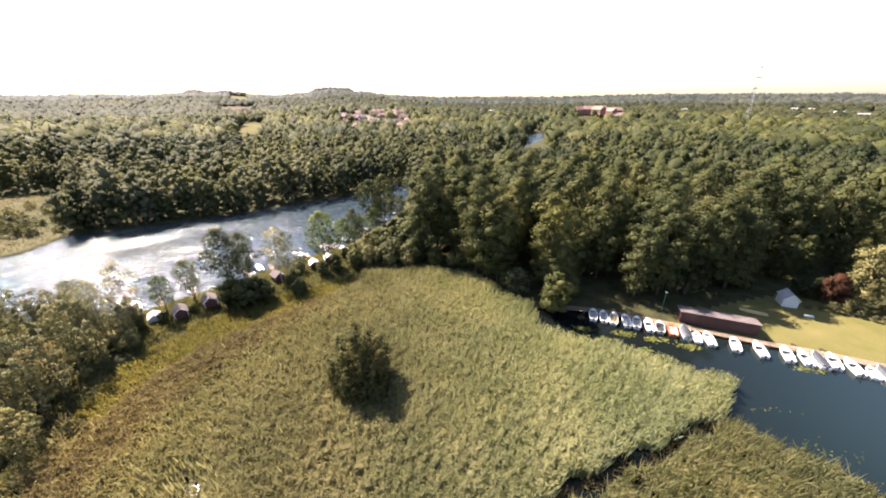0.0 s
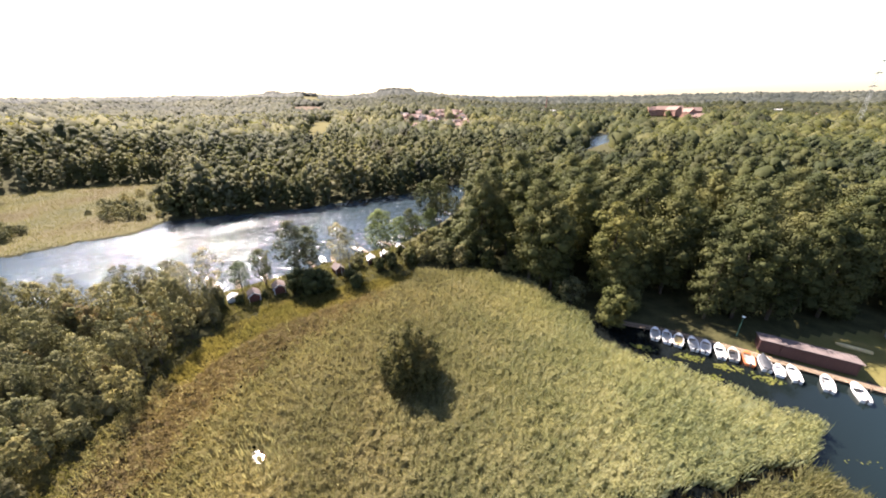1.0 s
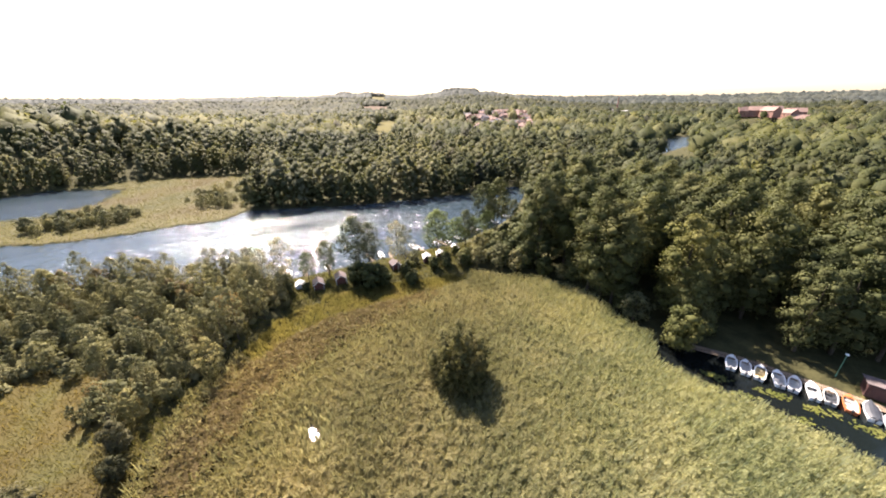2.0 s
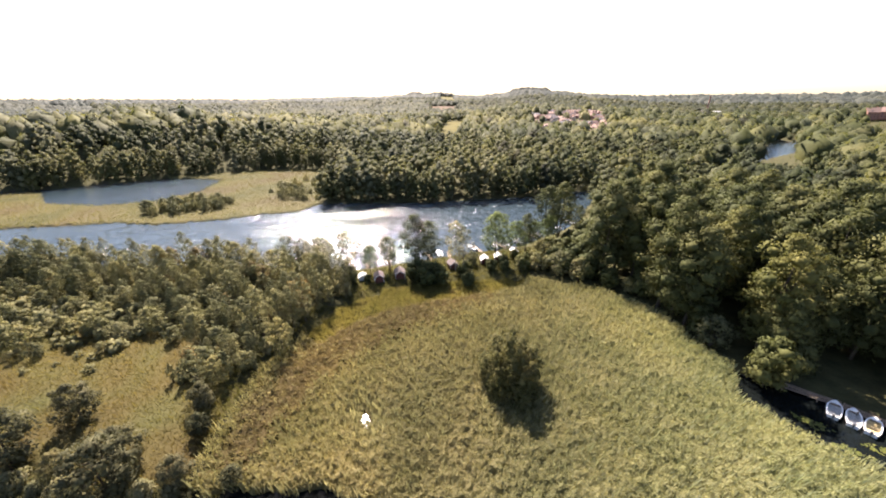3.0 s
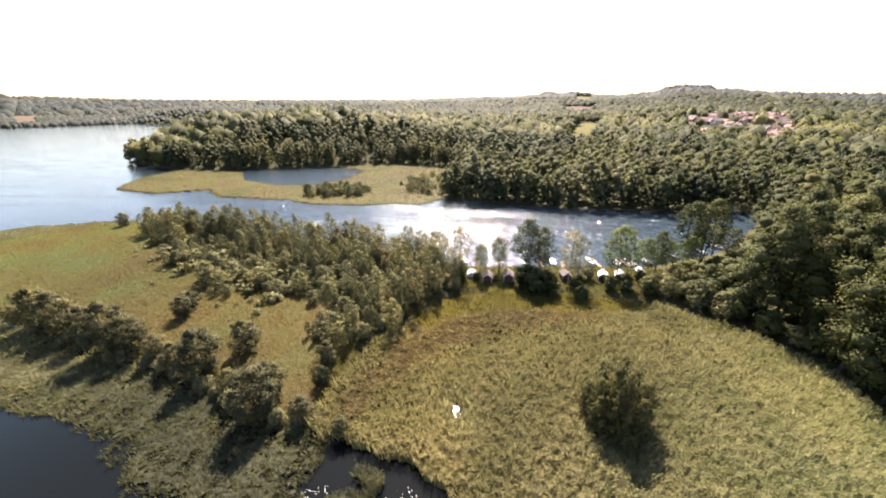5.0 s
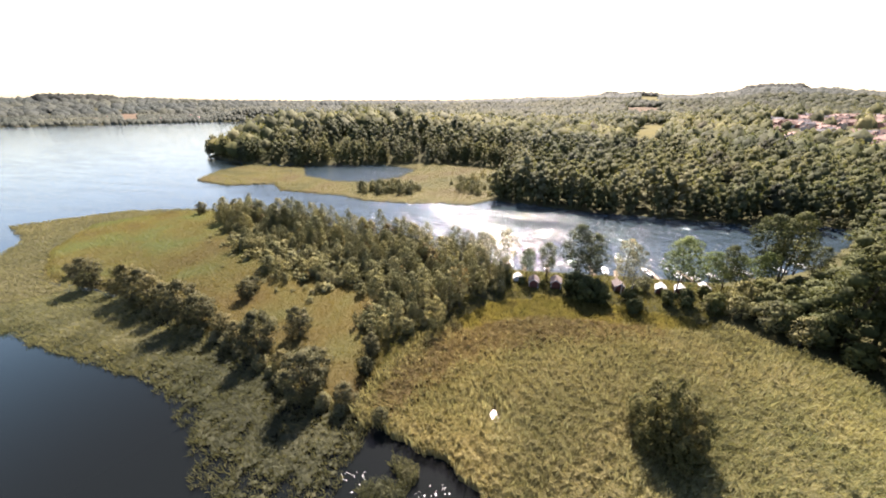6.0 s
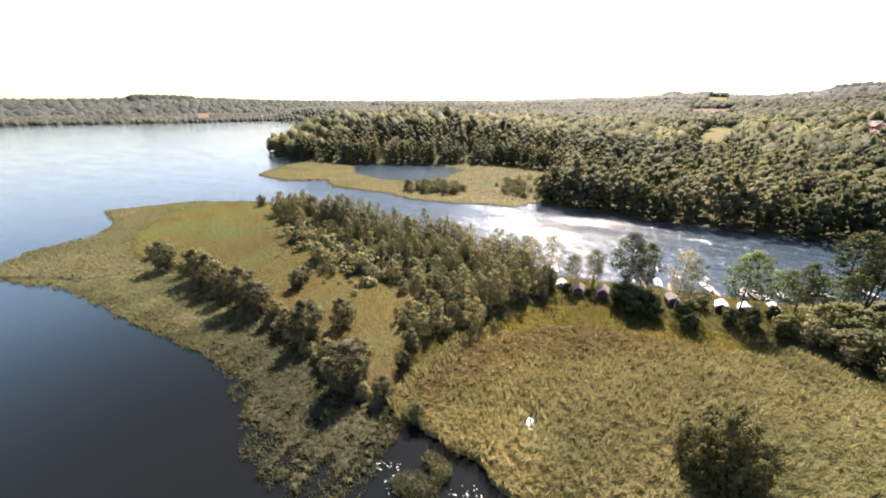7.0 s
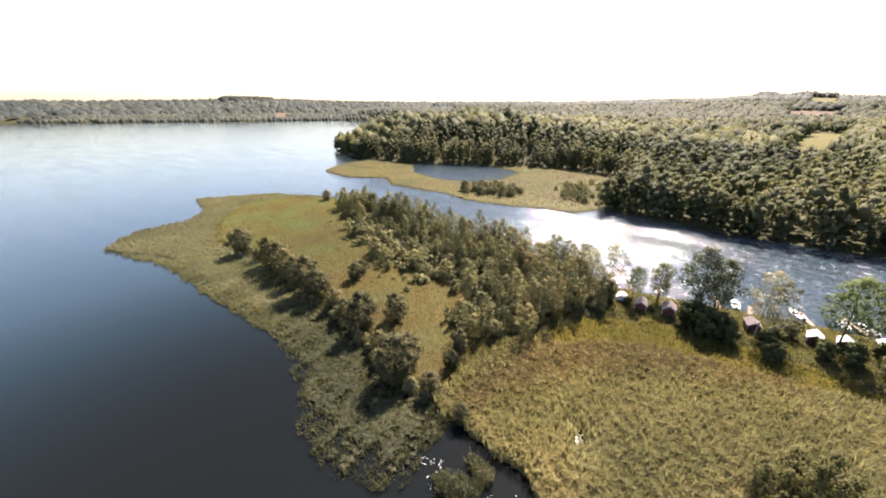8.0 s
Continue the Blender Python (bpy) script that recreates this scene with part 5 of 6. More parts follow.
# ---- boats, landing stage and buildings by the lawn ----
def ring_mesh(rings, close=True, cap=False):
    """A bmesh skin over rings of points that all have one length."""
    bm = bmesh.new()
    vs = [[bm.verts.new(p) for p in ring] for ring in rings]
    for a, b in zip(vs, vs[1:]):
        n = len(a)
        for i in range(n if close else n - 1):
            j = (i + 1) % n
            bm.faces.new((a[i], a[j], b[j], b[i]))
    if cap:
        bm.faces.new(vs[0][::-1])
        bm.faces.new(vs[-1])
    bmesh.ops.recalc_face_normals(bm, faces=bm.faces)
    return bm


def boat_section(k, length, beam, depth, inset=0.0):
    """Half-breadth, keel and rail heights of a rowing boat at k along it, stern 0 to bow 1."""
    half = beam / 2 * (0.78 + 0.22 * math.sin(min(k / 0.45, 1) * math.pi / 2)) * (1 - max(0, (k - 0.5) / 0.5) ** 2.4) - inset
    rail = depth * (0.92 + 0.35 * max(0, k - 0.3) ** 1.6)
    keel = depth * 0.62 * max(0, (k - 0.72) / 0.28) ** 2 - 0.12 + inset * 1.4
    return max(half, 0.015), keel, rail


def hull_bm(length, beam, depth, inset=0.0, k0=0.0, k1=1.0):
    rings = []
    for i in range(13):
        k = k0 + (k1 - k0) * i / 12
        half, keel, rail = boat_section(k, length, beam, depth, inset)
        y = (k - 0.5) * length
        prof = [(-1.0, 1.0), (-0.97, 0.62), (-0.82, 0.22), (-0.42, 0.03), (0, 0), (0.42, 0.03), (0.82, 0.22), (0.97, 0.62), (1.0, 1.0)]
        rings.append([(half * u, y, keel + (rail - keel) * w) for u, w in prof])
    bm = ring_mesh(rings, close=False)
    return bm


def rail_bm(length, beam, depth, thick=0.07):
    path = []
    for side in (-1, 1):
        pts = []
        for i in range(13):
            half, keel, rail = boat_section(i / 12, length, beam, depth)
            pts.append((side * half, (i / 12 - 0.5) * length, rail))
        path += pts if side < 0 else pts[::-1]
    rings = []
    for i, p in enumerate(path + path[:1]):
        a, b = Vector(path[i - 1]), Vector(path[(i + 1) % len(path)])
        d = (b - a).normalized()
        n = d.cross(Vector((0, 0, 1))).normalized()
        c = Vector(p)
        rings.append([c + n * thick + Vector((0, 0, 0.03)), c - n * thick + Vector((0, 0, 0.03)), c - n * thick - Vector((0, 0, 0.05)), c + n * thick - Vector((0, 0, 0.05))])
    return ring_mesh(rings)


def deck_bm(length, beam, depth, k0, k1, drop=0.02, crown=0.05):
    rings = []
    for i in range(6):
        k = k0 + (k1 - k0) * i / 5
        half, keel, rail = boat_section(k, length, beam, depth, 0.02)
        y, z = (k - 0.5) * length, rail - drop
        rings.append([(-half, y, z), (-half * 0.5, y, z + crown * 0.8), (0, y, z + crown), (half * 0.5, y, z + crown * 0.8), (half, y, z), (half, y, z - 0.03), (-half, y, z - 0.03)])
    return ring_mesh(rings, cap=True)


def seat_bm(length, beam, depth, k, wide=0.26):
    half, keel, rail = boat_section(k, length, beam, depth, 0.05)
    y = (k - 0.5) * length
    bm = bmesh.new()
    box(bm, -half, half, y - wide / 2, y + wide / 2, rail - 0.24, rail - 0.2)
    return bm


def motor(parent, length, depth):
    bm = bmesh.new()
    y = -length / 2 - 0.16
    rings = []
    for z, sx, sy in ((0.5, 0.1, 0.14), (0.56, 0.15, 0.2), (0.78, 0.16, 0.22), (0.88, 0.12, 0.17), (0.9, 0.05, 0.08)):
        rings.append([(sx * math.cos(a), y + sy * math.sin(a), z * depth / 0.6) for a in (i * math.pi / 4 for i in range(8))])
    bm = ring_mesh(rings, cap=True)
    ob = part("outboard_motor", bm, M_MOTOR, parent, "black outboard motor")
    leg = bmesh.new()
    box(leg, -0.05, 0.05, y - 0.09, y + 0.06, -0.5, 0.52 * depth / 0.6)
    part("motor_leg", leg, M_MOTOR, ob)


def rowing_boat(label, length, beam, depth, hull, inside_mat, engine=True, foredeck=0.8, cover=None, seats=(0.2, 0.45, 0.66)):
    root = tagged(new("rowing_boat"), label, "boat", group="boats along the lawn")
    part("hull", hull_bm(length, beam, depth), hull, root)
    tr = bmesh.new()
    half, keel, rail = boat_section(0, length, beam, depth)
    box(tr, -half * 0.97, half * 0.97, -length / 2 - 0.03, -length / 2 + 0.03, keel + 0.12, rail)
    part("transom", tr, hull, root)
    part("gunwale", rail_bm(length, beam, depth), hull, root)
    if cover:
        cv = deck_bm(length, beam * 1.06, depth, 0.01, 0.97, drop=-0.05, crown=0.3)
        part("tarpaulin", cv, cover, root, "dark tarpaulin stretched over the boat")
    else:
        part("inner_floor", hull_bm(length, beam, depth, 0.09, 0.03, 0.95), inside_mat, root)
        part("foredeck", deck_bm(length, beam, depth, foredeck, 0.985), hull, root)
        for k in seats:
            part("seat", seat_bm(length, beam, depth, k), inside_mat, root)
    if engine:
        motor(root, length, depth)
    return root


kinds = {
    "white": rowing_boat("white plastic rowing boat moored at the lawn", 4.0, 1.5, 0.55, M_HULL, M_INNER),
    "long": rowing_boat("long white motor boat with a foredeck", 4.2, 1.5, 0.58, M_HULL, M_INNER, foredeck=0.62, seats=(0.18, 0.42)),
    "cream": rowing_boat("cream rowing boat with ochre inside", 4.0, 1.5, 0.55, M_HULL, M_CREAM),
    "orange": rowing_boat("orange-red open boat with white seats", 3.9, 1.6, 0.55, M_ORANGE, M_INNER),
    "grey": rowing_boat("small grey motor boat with dark inside", 3.7, 1.5, 0.55, M_INNER, M_COVER),
    "covered": rowing_boat("boat under a dark tarpaulin", 4.2, 1.65, 0.6, M_HULL, M_INNER, cover=M_COVER),
    "small": rowing_boat("small white plastic rowing dinghy", 3.1, 1.35, 0.45, M_HULL, M_HULL, engine=False, seats=(0.3, 0.6)),
}
FLEET = [("white", 29.7, 58.5), ("white", 31.4, 57.8), ("cream", 33.1, 57.1), ("white", 35.2, 56.4), ("white", 36.9, 55.8), ("long", 38.7, 54.9), ("grey", 40.5, 54.3), ("orange", 42.3, 53.5), ("covered", 44.2, 52.7),
         ("small", 45.4, 51.2), ("white", 47.1, 50.7), ("white", 50.5, 49.1), ("long", 53.7, 47.8), ("long", 57.2, 46.6), ("long", 59.3, 45.7), ("covered", 61.1, 45.0), ("long", 63.1, 44.8), ("long", 64.9, 43.5),
         ("small", 66.6, 42.2), ("covered", 68.0, 41.6), ("covered", 69.5, 41.0), ("long", 71.2, 40.0), ("white", 73.6, 38.9)]
used = set()
for k, (kind, x, y) in enumerate(FLEET):
    turn = -21 - 0.35 * k + (5 * math.sin(k * 2.7))
    m = pose(x, y, 0.02, 0, 2 * math.sin(k * 1.9), turn)
    if kind not in used:
        used.add(kind)
        kinds[kind].matrix_basis = m
    else:
        copy_thing(kinds[kind], m)


canoe = rowing_boat("pale yellow canoe lying on the lawn", 4.4, 0.8, 0.34, M_CREAM, M_CREAM, engine=False, foredeck=0.86, seats=(0.3, 0.65))
canoe.matrix_basis = pose(61.2, 58.4, float(land_height(61.2, 58.4)) + 0.02, 0, 0, 62)
dinghy = copy_thing(kinds["small"], pose(70.8, 57, float(land_height(70.8, 57)) + 0.02, 0, 0, 75))
dinghy.scale = (0.5, 0.5, 0.5)
tagged(dinghy, "small white dinghy drawn up on the lawn")


def landing_stage():
    root = tagged(new("landing_stage"), "low weathered plank landing stage along the lawn", "jetty")
    pts = [Vector(p) for p in ((23.5, 61.2, 0), (31, 59.9, 0), (39.8, 56.4, 0), (55.2, 49.7, 0), (64.9, 45.8, 0), (79, 39.0, 0))]
    plank = bmesh.new()
    box(plank, -0.07, 0.07, -0.8, 0.8, 0.4, 0.45)
    first = part("plank", plank, M_PLANK, root)
    post = bmesh.new()
    v, q = tube([(0, 0, -1.4), (0, 0, 0.9)], [0.08, 0.075], 8)
    vv = [post.verts.new(p) for p in v]
    for f in q:
        post.faces.new([vv[i] for i in f])
    post.faces.new([vv[i] for i in range(8, 16)])
    first_post = part("post", post, M_PLANK, root)
    n = 0
    for a, b in zip(pts, pts[1:]):
        d = b - a
        ang = math.degrees(math.atan2(d.y, d.x))
        beam = bmesh.new()
        box(beam, 0, d.length, -0.5, -0.4, 0.28, 0.4)
        box(beam, 0, d.length, 0.4, 0.5, 0.28, 0.4)
        part("beam", beam, M_PLANK, root).matrix_basis = pose(a.x, a.y, 0, 0, 0, ang)
        count = int(d.length / 0.215)
        for i in range(count):
            p = a + d * ((i + 0.5) / count)
            ob = first if n == 0 else new("plank", first.data)
            ob.parent = root
            ob.matrix_basis = pose(p.x, p.y, 0.004 * math.sin(n * 1.7), 0, 0, ang + 0.7 * math.sin(n * 2.3))
            n += 1
        for i in range(max(1, int(d.length / 3.4))):
            p = a + d * ((i + 0.3) / max(1, int(d.length / 3.4)))
            side = Matrix.Rotation(radians(ang), 3, "Z") @ Vector((0, -0.86, 0))
            ob = first_post if first_post.matrix_basis == Matrix() else new("post", first_post.data)
            ob.parent = root
            ob.matrix_basis = pose(p.x + side.x, p.y + side.y, 0.01)


landing_stage()


def boat_shed():
    w, d, h0, h1 = 11.9, 2.8, 2.25, 1.85
    root = tagged(new("boat_shed"), "long dark red wooden shed with a faded felt roof", "shed")
    bm = bmesh.new()
    v = [bm.verts.new(p) for p in ((0, 0, 0), (w, 0, 0), (w, d, 0), (0, d, 0), (0, 0, h0), (w, 0, h0), (w, d, h1), (0, d, h1))]
    for f in ((0, 1, 5, 4), (1, 2, 6, 5), (2, 3, 7, 6), (3, 0, 4, 7), (4, 5, 6, 7), (3, 2, 1, 0)):
        bm.faces.new([v[i] for i in f])
    part("wall", bm, M_DARK_WOOD, root)
    bm = bmesh.new()
    box(bm, -0.03, 0.03, -0.022, 0, 0.1, h0 - 0.1)
    strip = part("cover_strip", bm, M_DARK_WOOD, root)
    for i in range(42):
        ob = strip if i == 0 else new("cover_strip", strip.data)
        ob.parent = root
        ob.location.x = 0.1 + i * (w - 0.2) / 41
    bm = bmesh.new()
    slope = (h1 - h0) / d
    sh = Matrix(((1, 0, 0, 0), (0, 1, 0, 0), (0, slope, 1, 0), (0, 0, 0, 1)))
    box(bm, -0.25, w + 0.25, -0.3, d + 0.25, h0 + 0.01, h0 + 0.11, sh)
    roof = part("roof", bm, M_ROOF_FELT, root, "faded pinkish grey felt roof")
    for i in range(14):
        x = -0.2 + i * (w + 0.4) / 13
        bm = bmesh.new()
        box(bm, x - 0.025, x + 0.025, -0.28, d + 0.22, h0 + 0.11, h0 + 0.15, sh)
        part("roof_batten", bm, M_ROOF_FELT, roof)
    for i in range(5):
        bm = bmesh.new()
        x = 1.2 + i * 2.35
        box(bm, x - 0.85, x + 0.85, -0.06, -0.022, 0.12, 1.9)
        box(bm, x - 0.03, x + 0.03, -0.08, -0.06, 0.12, 1.9)
        part("door", bm, M_DARK_WOOD, root)
    root.matrix_basis = pose(44.9, 55.7, 0.55, 0, 0, -22.5)


boat_shed()


def cabin(name, label, w, d, h, rise, wall_mat, roof_mat, trim_mat, group="", door=True, over=0.25):
    """A gabled hut, gable towards -y, origin at the middle of its base."""
    root = tagged(new(name), label, "hut", group)
    bm = bmesh.new()
    a = [bm.verts.new(p) for p in ((-w / 2, -d / 2, 0), (w / 2, -d / 2, 0), (w / 2, -d / 2, h), (0, -d / 2, h + rise), (-w / 2, -d / 2, h))]
    b = [bm.verts.new((v.co.x, d / 2, v.co.z)) for v in a]
    bm.faces.new(a)
    bm.faces.new(b[::-1])
    for i in range(5):
        j = (i + 1) % 5
        bm.faces.new((a[j], a[i], b[i], b[j]))
    part("wall", bm, wall_mat, root)
    bm = bmesh.new()
    ang = math.atan2(rise, w / 2)
    ln = (w / 2 + over) / math.cos(ang)
    for side in (-1, 1):
        m = Matrix.Translation((0, 0, h + rise + 0.02)) @ Matrix.Rotation(side * ang, 4, "Y")
        box(bm, min(0, side * ln), max(0, side * ln), -d / 2 - over, d / 2 + over, 0, 0.08, m)
    part("roof", bm, roof_mat, root)
    bm = bmesh.new()
    for side in (-1, 1):
        m = Matrix.Translation((0, 0, h + rise)) @ Matrix.Rotation(side * ang, 4, "Y")
        box(bm, min(0, side * ln), max(0, side * ln), -d / 2 - over - 0.04, -d / 2 - over, -0.12, 0.07, m)
    part("barge_board", bm, trim_mat, root)
    for side in (-1, 1):
        bm = bmesh.new()
        box(bm, side * (w / 2 - 0.02) - 0.07, side * (w / 2 - 0.02) + 0.07, -d / 2 - 0.045, -d / 2 - 0.021, 0.02, h)
        part("corner_board", bm, trim_mat, root)
    if door:
        bm = bmesh.new()
        box(bm, -0.45, 0.45, -d / 2 - 0.05, -d / 2 - 0.022, 0.05, 1.95)
        dr = part("door", bm, wall_mat, root)
        bm = bmesh.new()
        box(bm, 0.3, 0.36, -d / 2 - 0.09, -d / 2 - 0.05, 0.95, 1.1)
        part("door_handle", bm, M_MOTOR, dr)
    return root


white_hut = cabin("garden_hut", "pale grey-blue wooden hut with a sheet roof in shade", 3.0, 3.4, 2.3, 1.3, M_WHITE_WOOD, M_ROOF_PALE, M_WHITE_WOOD)
white_hut.matrix_basis = pose(70.6, 61.6, 0.55, 0, 0, -22) @ Matrix.Scale(0.82, 4)


def lamp_post():
    root = tagged(new("street_lamp"), "tall green painted lamp post with a flat pale head", "lamp")
    v, q = tube([(0, 0, -0.3), (0, 0, 2.5), (0, 0, 4.9)], [0.09, 0.07, 0.05], 8)
    new("pole", fast_mesh("pole", v, quads=q, mats=(M_GREEN_POLE,))).parent = root
    rings = [[(0.32 * s * math.cos(a), 0.32 * s * math.sin(a), z) for a in (i * math.pi / 5 for i in range(10))] for z, s in ((4.85, 0.3), (4.9, 0.9), (4.98, 1.0), (5.06, 0.7), (5.1, 0.2))]
    part("lamp_head", ring_mesh(rings, cap=True), M_LAMP, root)
    root.matrix_basis = pose(43.6, 59.3, 0.6) @ Matrix.Scale(0.86, 4)


lamp_post()

# ---- red boat huts and moored boats along the river ----
hut = cabin("boat_hut", "small dark red wooden boat hut with white trim and pale roof", 2.9, 3.6, 2.2, 1.0, M_RED_WOOD, M_ROOF_FELT, M_WHITE_WOOD, "boat huts along the river")
copy_thing(hut, pose(-48.6, 62.4, 0.5, 0, 0, 40)).scale = (0.78, 0.78, 0.78)
copy_thing(hut, pose(-39.4, 73.4, 0.5, 0, 0, 48)).scale = (0.72, 0.72, 0.72)
white_roofed = cabin("boat_hut", "dark red wooden boat hut with a white sheet roof", 2.9, 3.8, 2.2, 1.1, M_RED_WOOD, M_ROOF_WHITE, M_WHITE_WOOD, "boat huts along the river")
for x, y, s, turn in ((-30.4, 83.4, 0.66, 24), (-27.8, 89.6, 0.58, 40)):
    copy_thing(white_roofed, pose(x, y, 0.5, 0, 0, turn)).scale = (s, s, s)
white_roofed.matrix_basis = pose(-33.0, 80.0, 0.5, 0, 0, 28) @ Matrix.Scale(0.7, 4)
hut.matrix_basis = pose(-52.0, 58.4, 0.5, 0, 0, 42) @ Matrix.Scale(0.74, 4)
pale_hut = cabin("boat_tent", "white canvas-covered boat shelter beside the huts", 2.6, 3.4, 1.5, 0.8, M_WHITE_WOOD, M_ROOF_PALE, M_WHITE_WOOD, "boat huts along the river", door=False)
pale_hut.matrix_basis = pose(-56.3, 57.2, 0.5, 0, 0, 40) @ Matrix.Scale(0.68, 4)
for x, y, kind, turn in ((-64.5, 62.5, "long", 50), (-57.2, 69.0, "white", 45), (-47.2, 80.2, "long", 40), (-40.6, 88.6, "long", 62), (-35.2, 93.0, "long", 48), (-32.6, 95.6, "white", 66), (-29.6, 99.4, "covered", 62),
                         (-28.4, 103.8, "long", 70), (-26.6, 109.6, "covered", 72), (-22.4, 119.2, "long", 78), (-19.4, 127, "long", 84)):
    copy_thing(kinds[kind], pose(x, y, 0.14, 0, 0, turn))


def jetty(x, y, turn, length):
    root = tagged(new("jetty"), "narrow grey plank jetty reaching into the river", "jetty", "jetties along the river")
    n = int(length / 0.22)
    bm = bmesh.new()
    box(bm, -0.5, 0.5, -0.095, 0.095, 0.42, 0.46)
    first = part("plank", bm, M_PLANK, root)
    for i in range(1, n):
        ob = new("plank", first.data)
        ob.parent = root
        ob.location = (0, i * 0.22, 0)
    for sx in (-0.4, 0.4):
        bm = bmesh.new()
        box(bm, sx - 0.05, sx + 0.05, 0, length, 0.3, 0.42)
        part("beam", bm, M_PLANK, root)
        for yy in (0.3, length * 0.5, length - 0.3):
            v, q = tube([(sx, yy, -1.8), (sx, yy, 0.75)], [0.07, 0.06], 6)
            new("post", fast_mesh("post", v, quads=q, mats=(M_PLANK,))).parent = root
    root.matrix_basis = pose(x, y, 0, 0, 0, turn)


for x, y, turn, ln in ((-59.2, 62.6, 42, 5), (-52.2, 63.4, 40, 9), (-50.6, 65.6, 128, 5), (-47.0, 75.6, 48, 6), (-40.2, 74.6, 34, 10), (-36.6, 86.8, 50, 6), (-31.6, 93.4, 58, 6), (-25.6, 106.6, 66, 6)):
    jetty(x, y, turn, ln)


# ---- water lilies ----
def lilies(name, label, spots, seed, mat, size, count, spread, z=0.012):
    g = np.random.default_rng(seed)
    V, T, n = [], [], 0
    a = np.arange(7) * 2 * np.pi / 8 + 0.3
    for sx, sy in spots:
        for _ in range(count):
            x, y = g.normal(0, spread, 2) * [1.5, 0.7]
            r = size * g.uniform(0.6, 1.3)
            t = g.uniform(0, 6.28)
            V.append(np.stack([sx + x + np.append(0, r * np.cos(a + t)), sy + y + np.append(0, r * np.sin(a + t)), np.full(8, z) + np.append(0.0, 0.03 * g.random(7))], 1))
            T.append(np.array([(0, i, i + 1) for i in range(1, 7)]) + n)
            n += 8
    return tagged(new(name, fast_mesh(name, np.concatenate(V), tris=np.concatenate(T), mats=(mat,))), label, "water lilies", kind="stuff")


lilies("lily_pads", "yellow-green water lily leaves floating in front of the boats", [(25.5, 54.6), (26.5, 54.2), (32.5, 53.0), (34, 52.6), (36.8, 51.4), (38.4, 50.8), (41.8, 49.4), (43, 49), (57, 43.6), (59, 43), (34.5, 48.2), (29, 51.2)], 3, M_LILY, 0.2, 30, 0.55)
lilies("scattered_lily_pads", "scattered lily leaves on the dark bay", [(43.6, 35.7), (45.7, 35.1), (43.4, 30.4), (43.5, 28.8), (45, 27.8), (45.3, 26.2), (48, 30), (47, 25), (50, 28), (41.5, 32)], 4, M_LILY, 0.1, 6, 1.1)
lilies("lily_flowers", "white lily flowers on the dark creek", [(-30.9, 4.4), (-29.8, 6.4), (-30.3, 5.4), (-28.2, 4.5), (-24.6, 11.0), (-23.9, 12.3), (-22.8, 13.4)], 5, M_HULL, 0.055, 8, 0.45, 0.05)


# ---- far houses, town and mast ----
def house(label, w, d, h, rise, wall, roof, group, storeys=1):
    root = tagged(new("house"), label, "house", group)
    bm = bmesh.new()
    a = [bm.verts.new(p) for p in ((-d / 2, -w / 2, -2), (d / 2, -w / 2, -2), (d / 2, -w / 2, h), (0, -w / 2, h + rise), (-d / 2, -w / 2, h))]
    b = [bm.verts.new((v.co.x, w / 2, v.co.z)) for v in a]
    bm.faces.new(a)
    bm.faces.new(b[::-1])
    for i in range(5):
        j = (i + 1) % 5
        bm.faces.new((a[j], a[i], b[i], b[j]))
    part("wall", bm, wall, root)
    bm = bmesh.new()
    ang = math.atan2(rise, d / 2)
    ln = (d / 2 + 0.5) / math.cos(ang)
    for side in (-1, 1):
        m = Matrix.Translation((0, 0, h + rise + 0.03)) @ Matrix.Rotation(side * ang, 4, "Y")
        box(bm, min(0, side * ln), max(0, side * ln), -w / 2 - 0.4, w / 2 + 0.4, 0, 0.2, m)
    rf = part("roof", bm, roof, root)
    bm = bmesh.new()
    box(bm, 0.6, 1.4, -0.4, 0.4, h + rise - 1.2, h + rise + 1.1)
    part("chimney", bm, M_BRICK, rf)
    for s in range(storeys):
        for side in (-1, 1):
            for yy in np.arange(-w / 2 + 1.6, w / 2 - 1.0, 2.6):
                bm = bmesh.new()
                x = side * (d / 2 + 0.02)
                box(bm, x - 0.04, x + 0.04, yy - 0.55, yy + 0.55, 0.9 + 2.8 * s, 2.2 + 2.8 * s)
                part("window", bm, M_GLASS, root)
    return root


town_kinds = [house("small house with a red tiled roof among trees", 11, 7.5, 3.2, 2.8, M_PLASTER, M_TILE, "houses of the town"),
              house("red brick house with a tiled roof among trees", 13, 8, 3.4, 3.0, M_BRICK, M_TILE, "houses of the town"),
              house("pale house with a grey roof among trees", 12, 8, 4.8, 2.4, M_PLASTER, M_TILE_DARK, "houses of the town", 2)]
g = np.random.default_rng(77)
first = [True] * 3
spots = []
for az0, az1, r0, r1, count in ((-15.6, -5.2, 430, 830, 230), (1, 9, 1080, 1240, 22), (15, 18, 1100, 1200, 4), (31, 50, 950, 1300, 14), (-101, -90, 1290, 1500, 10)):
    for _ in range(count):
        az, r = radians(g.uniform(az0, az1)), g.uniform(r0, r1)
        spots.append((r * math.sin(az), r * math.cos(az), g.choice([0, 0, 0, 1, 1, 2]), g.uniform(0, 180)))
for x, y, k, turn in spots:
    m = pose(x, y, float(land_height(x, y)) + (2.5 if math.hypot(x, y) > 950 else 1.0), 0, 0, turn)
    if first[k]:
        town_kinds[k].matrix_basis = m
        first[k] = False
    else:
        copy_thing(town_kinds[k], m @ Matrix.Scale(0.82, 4))

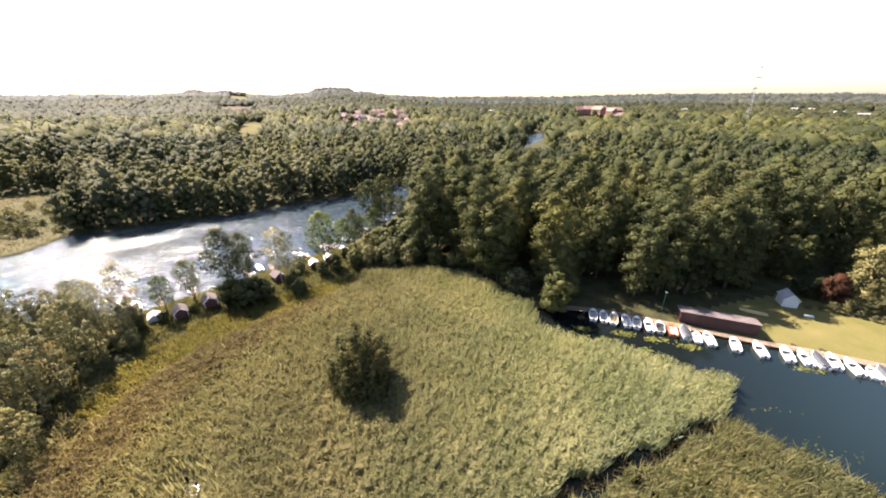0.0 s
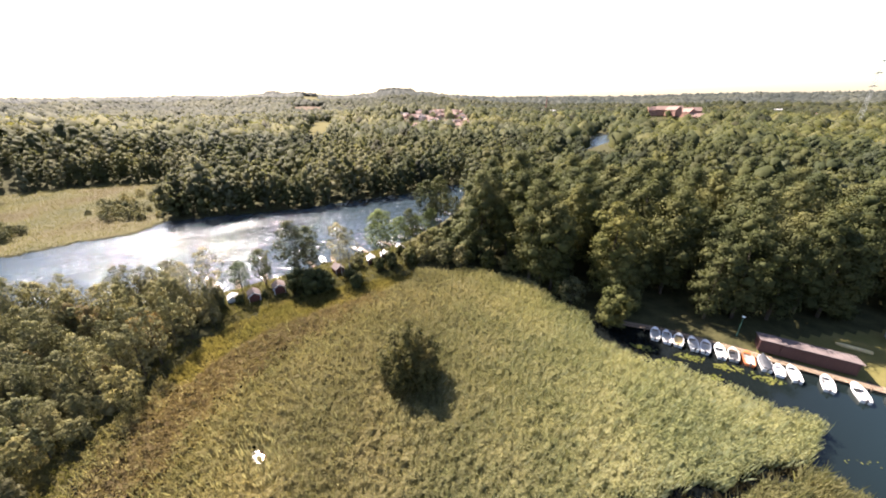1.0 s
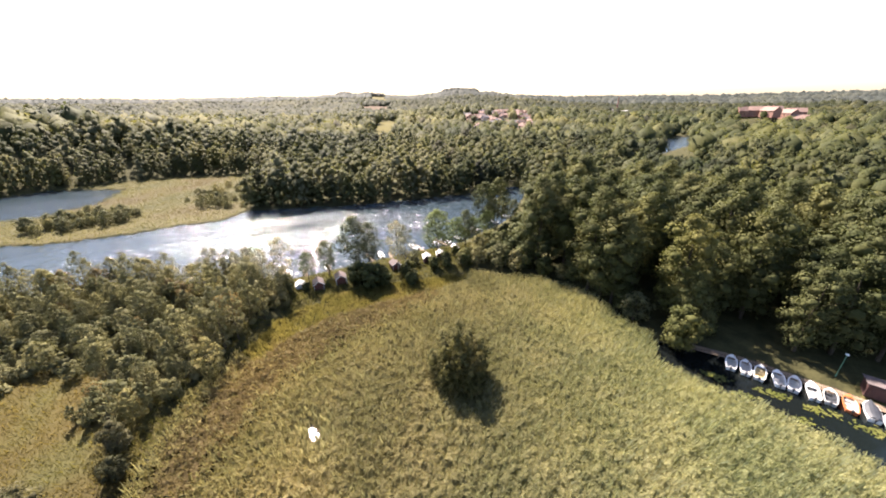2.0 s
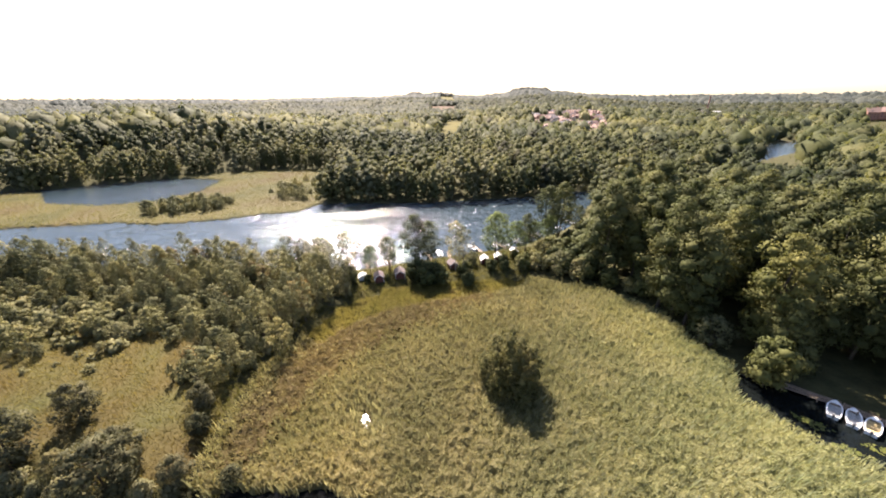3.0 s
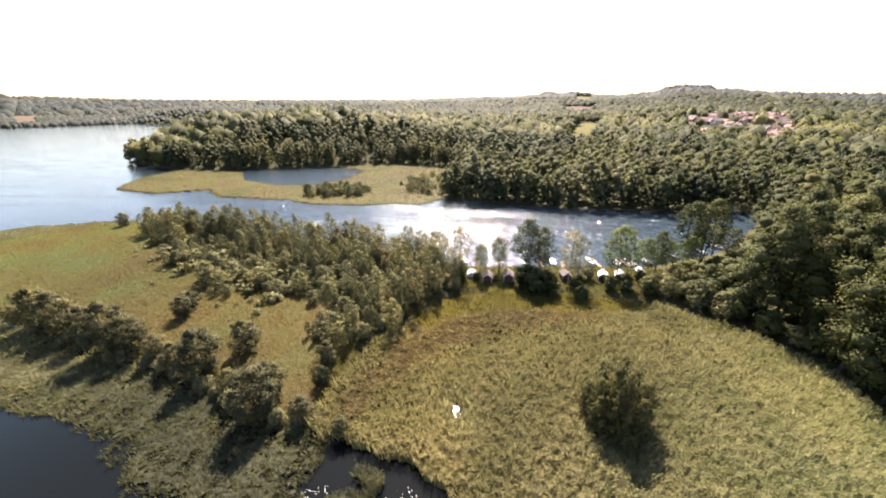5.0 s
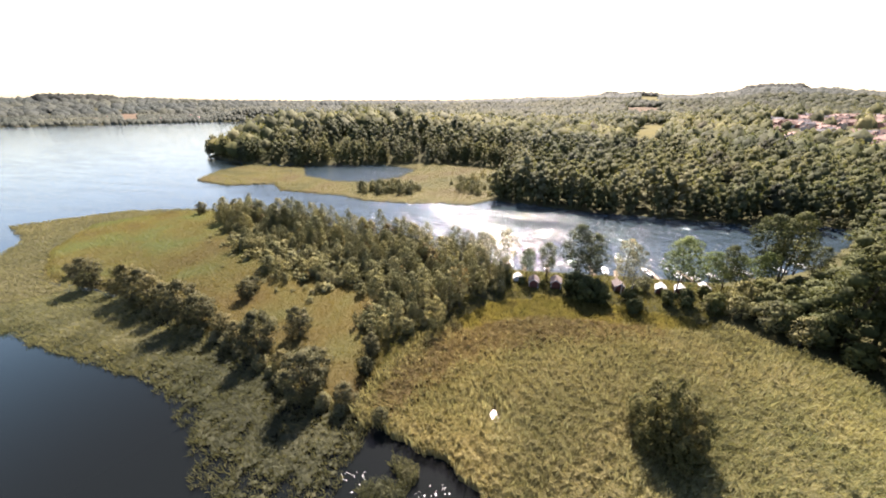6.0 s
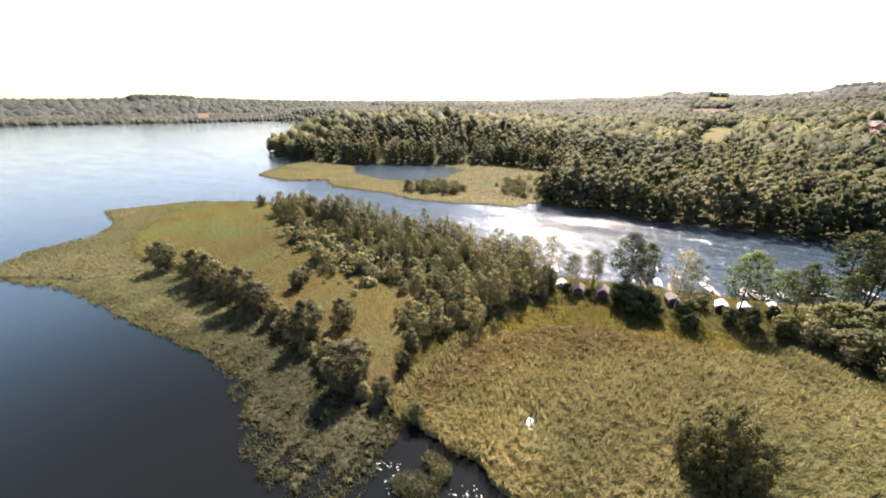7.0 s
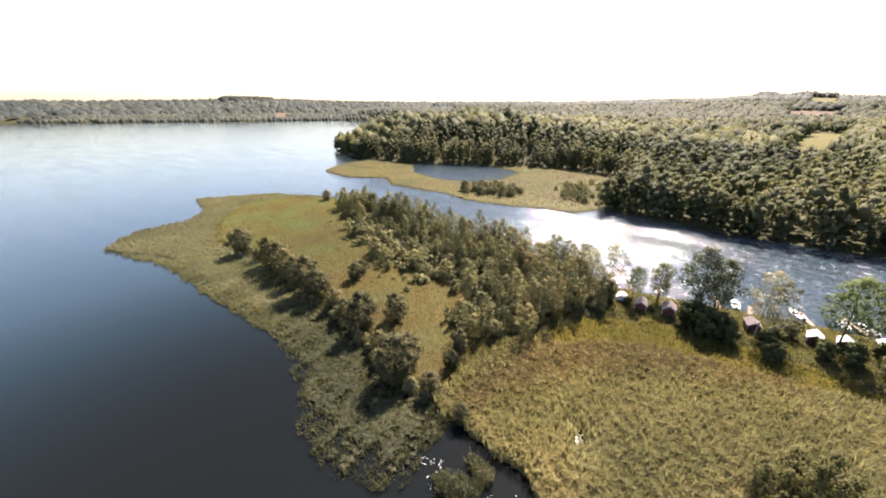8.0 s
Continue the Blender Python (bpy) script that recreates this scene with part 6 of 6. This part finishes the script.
hall = house("large building with a wide red tiled roof", 22, 12, 7, 5, M_BRICK, M_TILE, "large red-roofed buildings", 2)
for x, y, turn in ((264, 668, 70), (272, 650, 20), (296, 655, 15), (309, 668, 80), (303, 640, 60), (285, 676, 100)):
    copy_thing(hall, pose(x, y, float(land_height(x, y)) + 4, 0, 0, turn))
hall.matrix_basis = pose(250, 672, float(land_height(250, 672)) + 4, 0, 0, 100)
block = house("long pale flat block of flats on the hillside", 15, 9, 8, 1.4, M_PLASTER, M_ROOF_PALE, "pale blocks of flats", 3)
for x, y, turn in ((262, 700, 70), (356, 930, 60), (905, 912, 30), (746, 657, 60), (880, 930, 10), (141, 1093, 90), (363, 1125, 80), (666, 1027, 50)):
    copy_thing(block, pose(x, y, float(land_height(x, y)) + 4, 0, 0, turn))
block.matrix_basis = pose(830, 778, float(land_height(830, 778)) + 4, 0, 0, 70)


def mast(x, y, top):
    """A slim lattice pylon with three cross-arms; top is its height over the lake."""
    root = tagged(new("power_pylon"), "slender grey steel lattice pylon with three cross-arms", "pylon")
    z0 = float(land_height(x, y))
    h = top - z0
    pieces = []
    for a in range(4):
        c, s = math.cos(a * 1.571), math.sin(a * 1.571)
        pieces.append(tube([(3.0 * c, 3.0 * s, -1), (0.6 * c, 0.6 * s, h)], [0.12, 0.08], 5))
    for i in range(20):
        k0, k1 = i / 20, (i + 1) / 20
        r0, r1 = 3.0 - 2.4 * k0, 3.0 - 2.4 * k1
        for a in range(4):
            pieces.append(tube([(r0 * math.cos(a * 1.571), r0 * math.sin(a * 1.571), h * k0), (r1 * math.cos((a + 1) * 1.571), r1 * math.sin((a + 1) * 1.571), h * k1)], [0.05, 0.05], 4))
    v, q = joined(pieces)
    new("lattice", fast_mesh("lattice", v, quads=q, mats=(M_STEEL,))).parent = root
    for z, w in ((54.4, 9.5), (68.8, 10.5), (81.4, 5.0)):
        bm = bmesh.new()
        z = z - z0
        v = [bm.verts.new(p) for p in ((-w / 2, -0.15, z), (w / 2, -0.15, z), (0.6, -0.6, z + 1.3), (-0.6, -0.6, z + 1.3), (-w / 2, 0.15, z), (w / 2, 0.15, z), (0.6, 0.6, z + 1.3), (-0.6, 0.6, z + 1.3))]
        for f in ((0, 1, 2, 3), (7, 6, 5, 4), (0, 4, 5, 1), (1, 5, 6, 2), (2, 6, 7, 3), (3, 7, 4, 0)):
            bm.faces.new([v[i] for i in f])
        part("cross_arm", bm, M_STEEL, root)
    root.matrix_basis = pose(x, y, z0, 0, 0, -39)


mast(444, 541, 84)


def chimney_stack(x, y, h):
    root = tagged(new("factory_chimney"), "tall slim brick chimney above the town roofs", "chimney")
    v, q = tube([(0, 0, -3), (0, 0, h * 0.5), (0, 0, h)], [2.0, 1.6, 1.3], 10)
    new("shaft", fast_mesh("shaft", v, quads=q, mats=(M_BRICK,))).parent = root
    v, q = tube([(0, 0, h - 0.5), (0, 0, h + 0.6)], [1.6, 1.6], 10)
    new("crown_ring", fast_mesh("crown_ring", v, quads=q, mats=(M_BRICK,))).parent = root
    root.matrix_basis = pose(x, y, float(land_height(x, y)))


chimney_stack(133, 1188, 44)
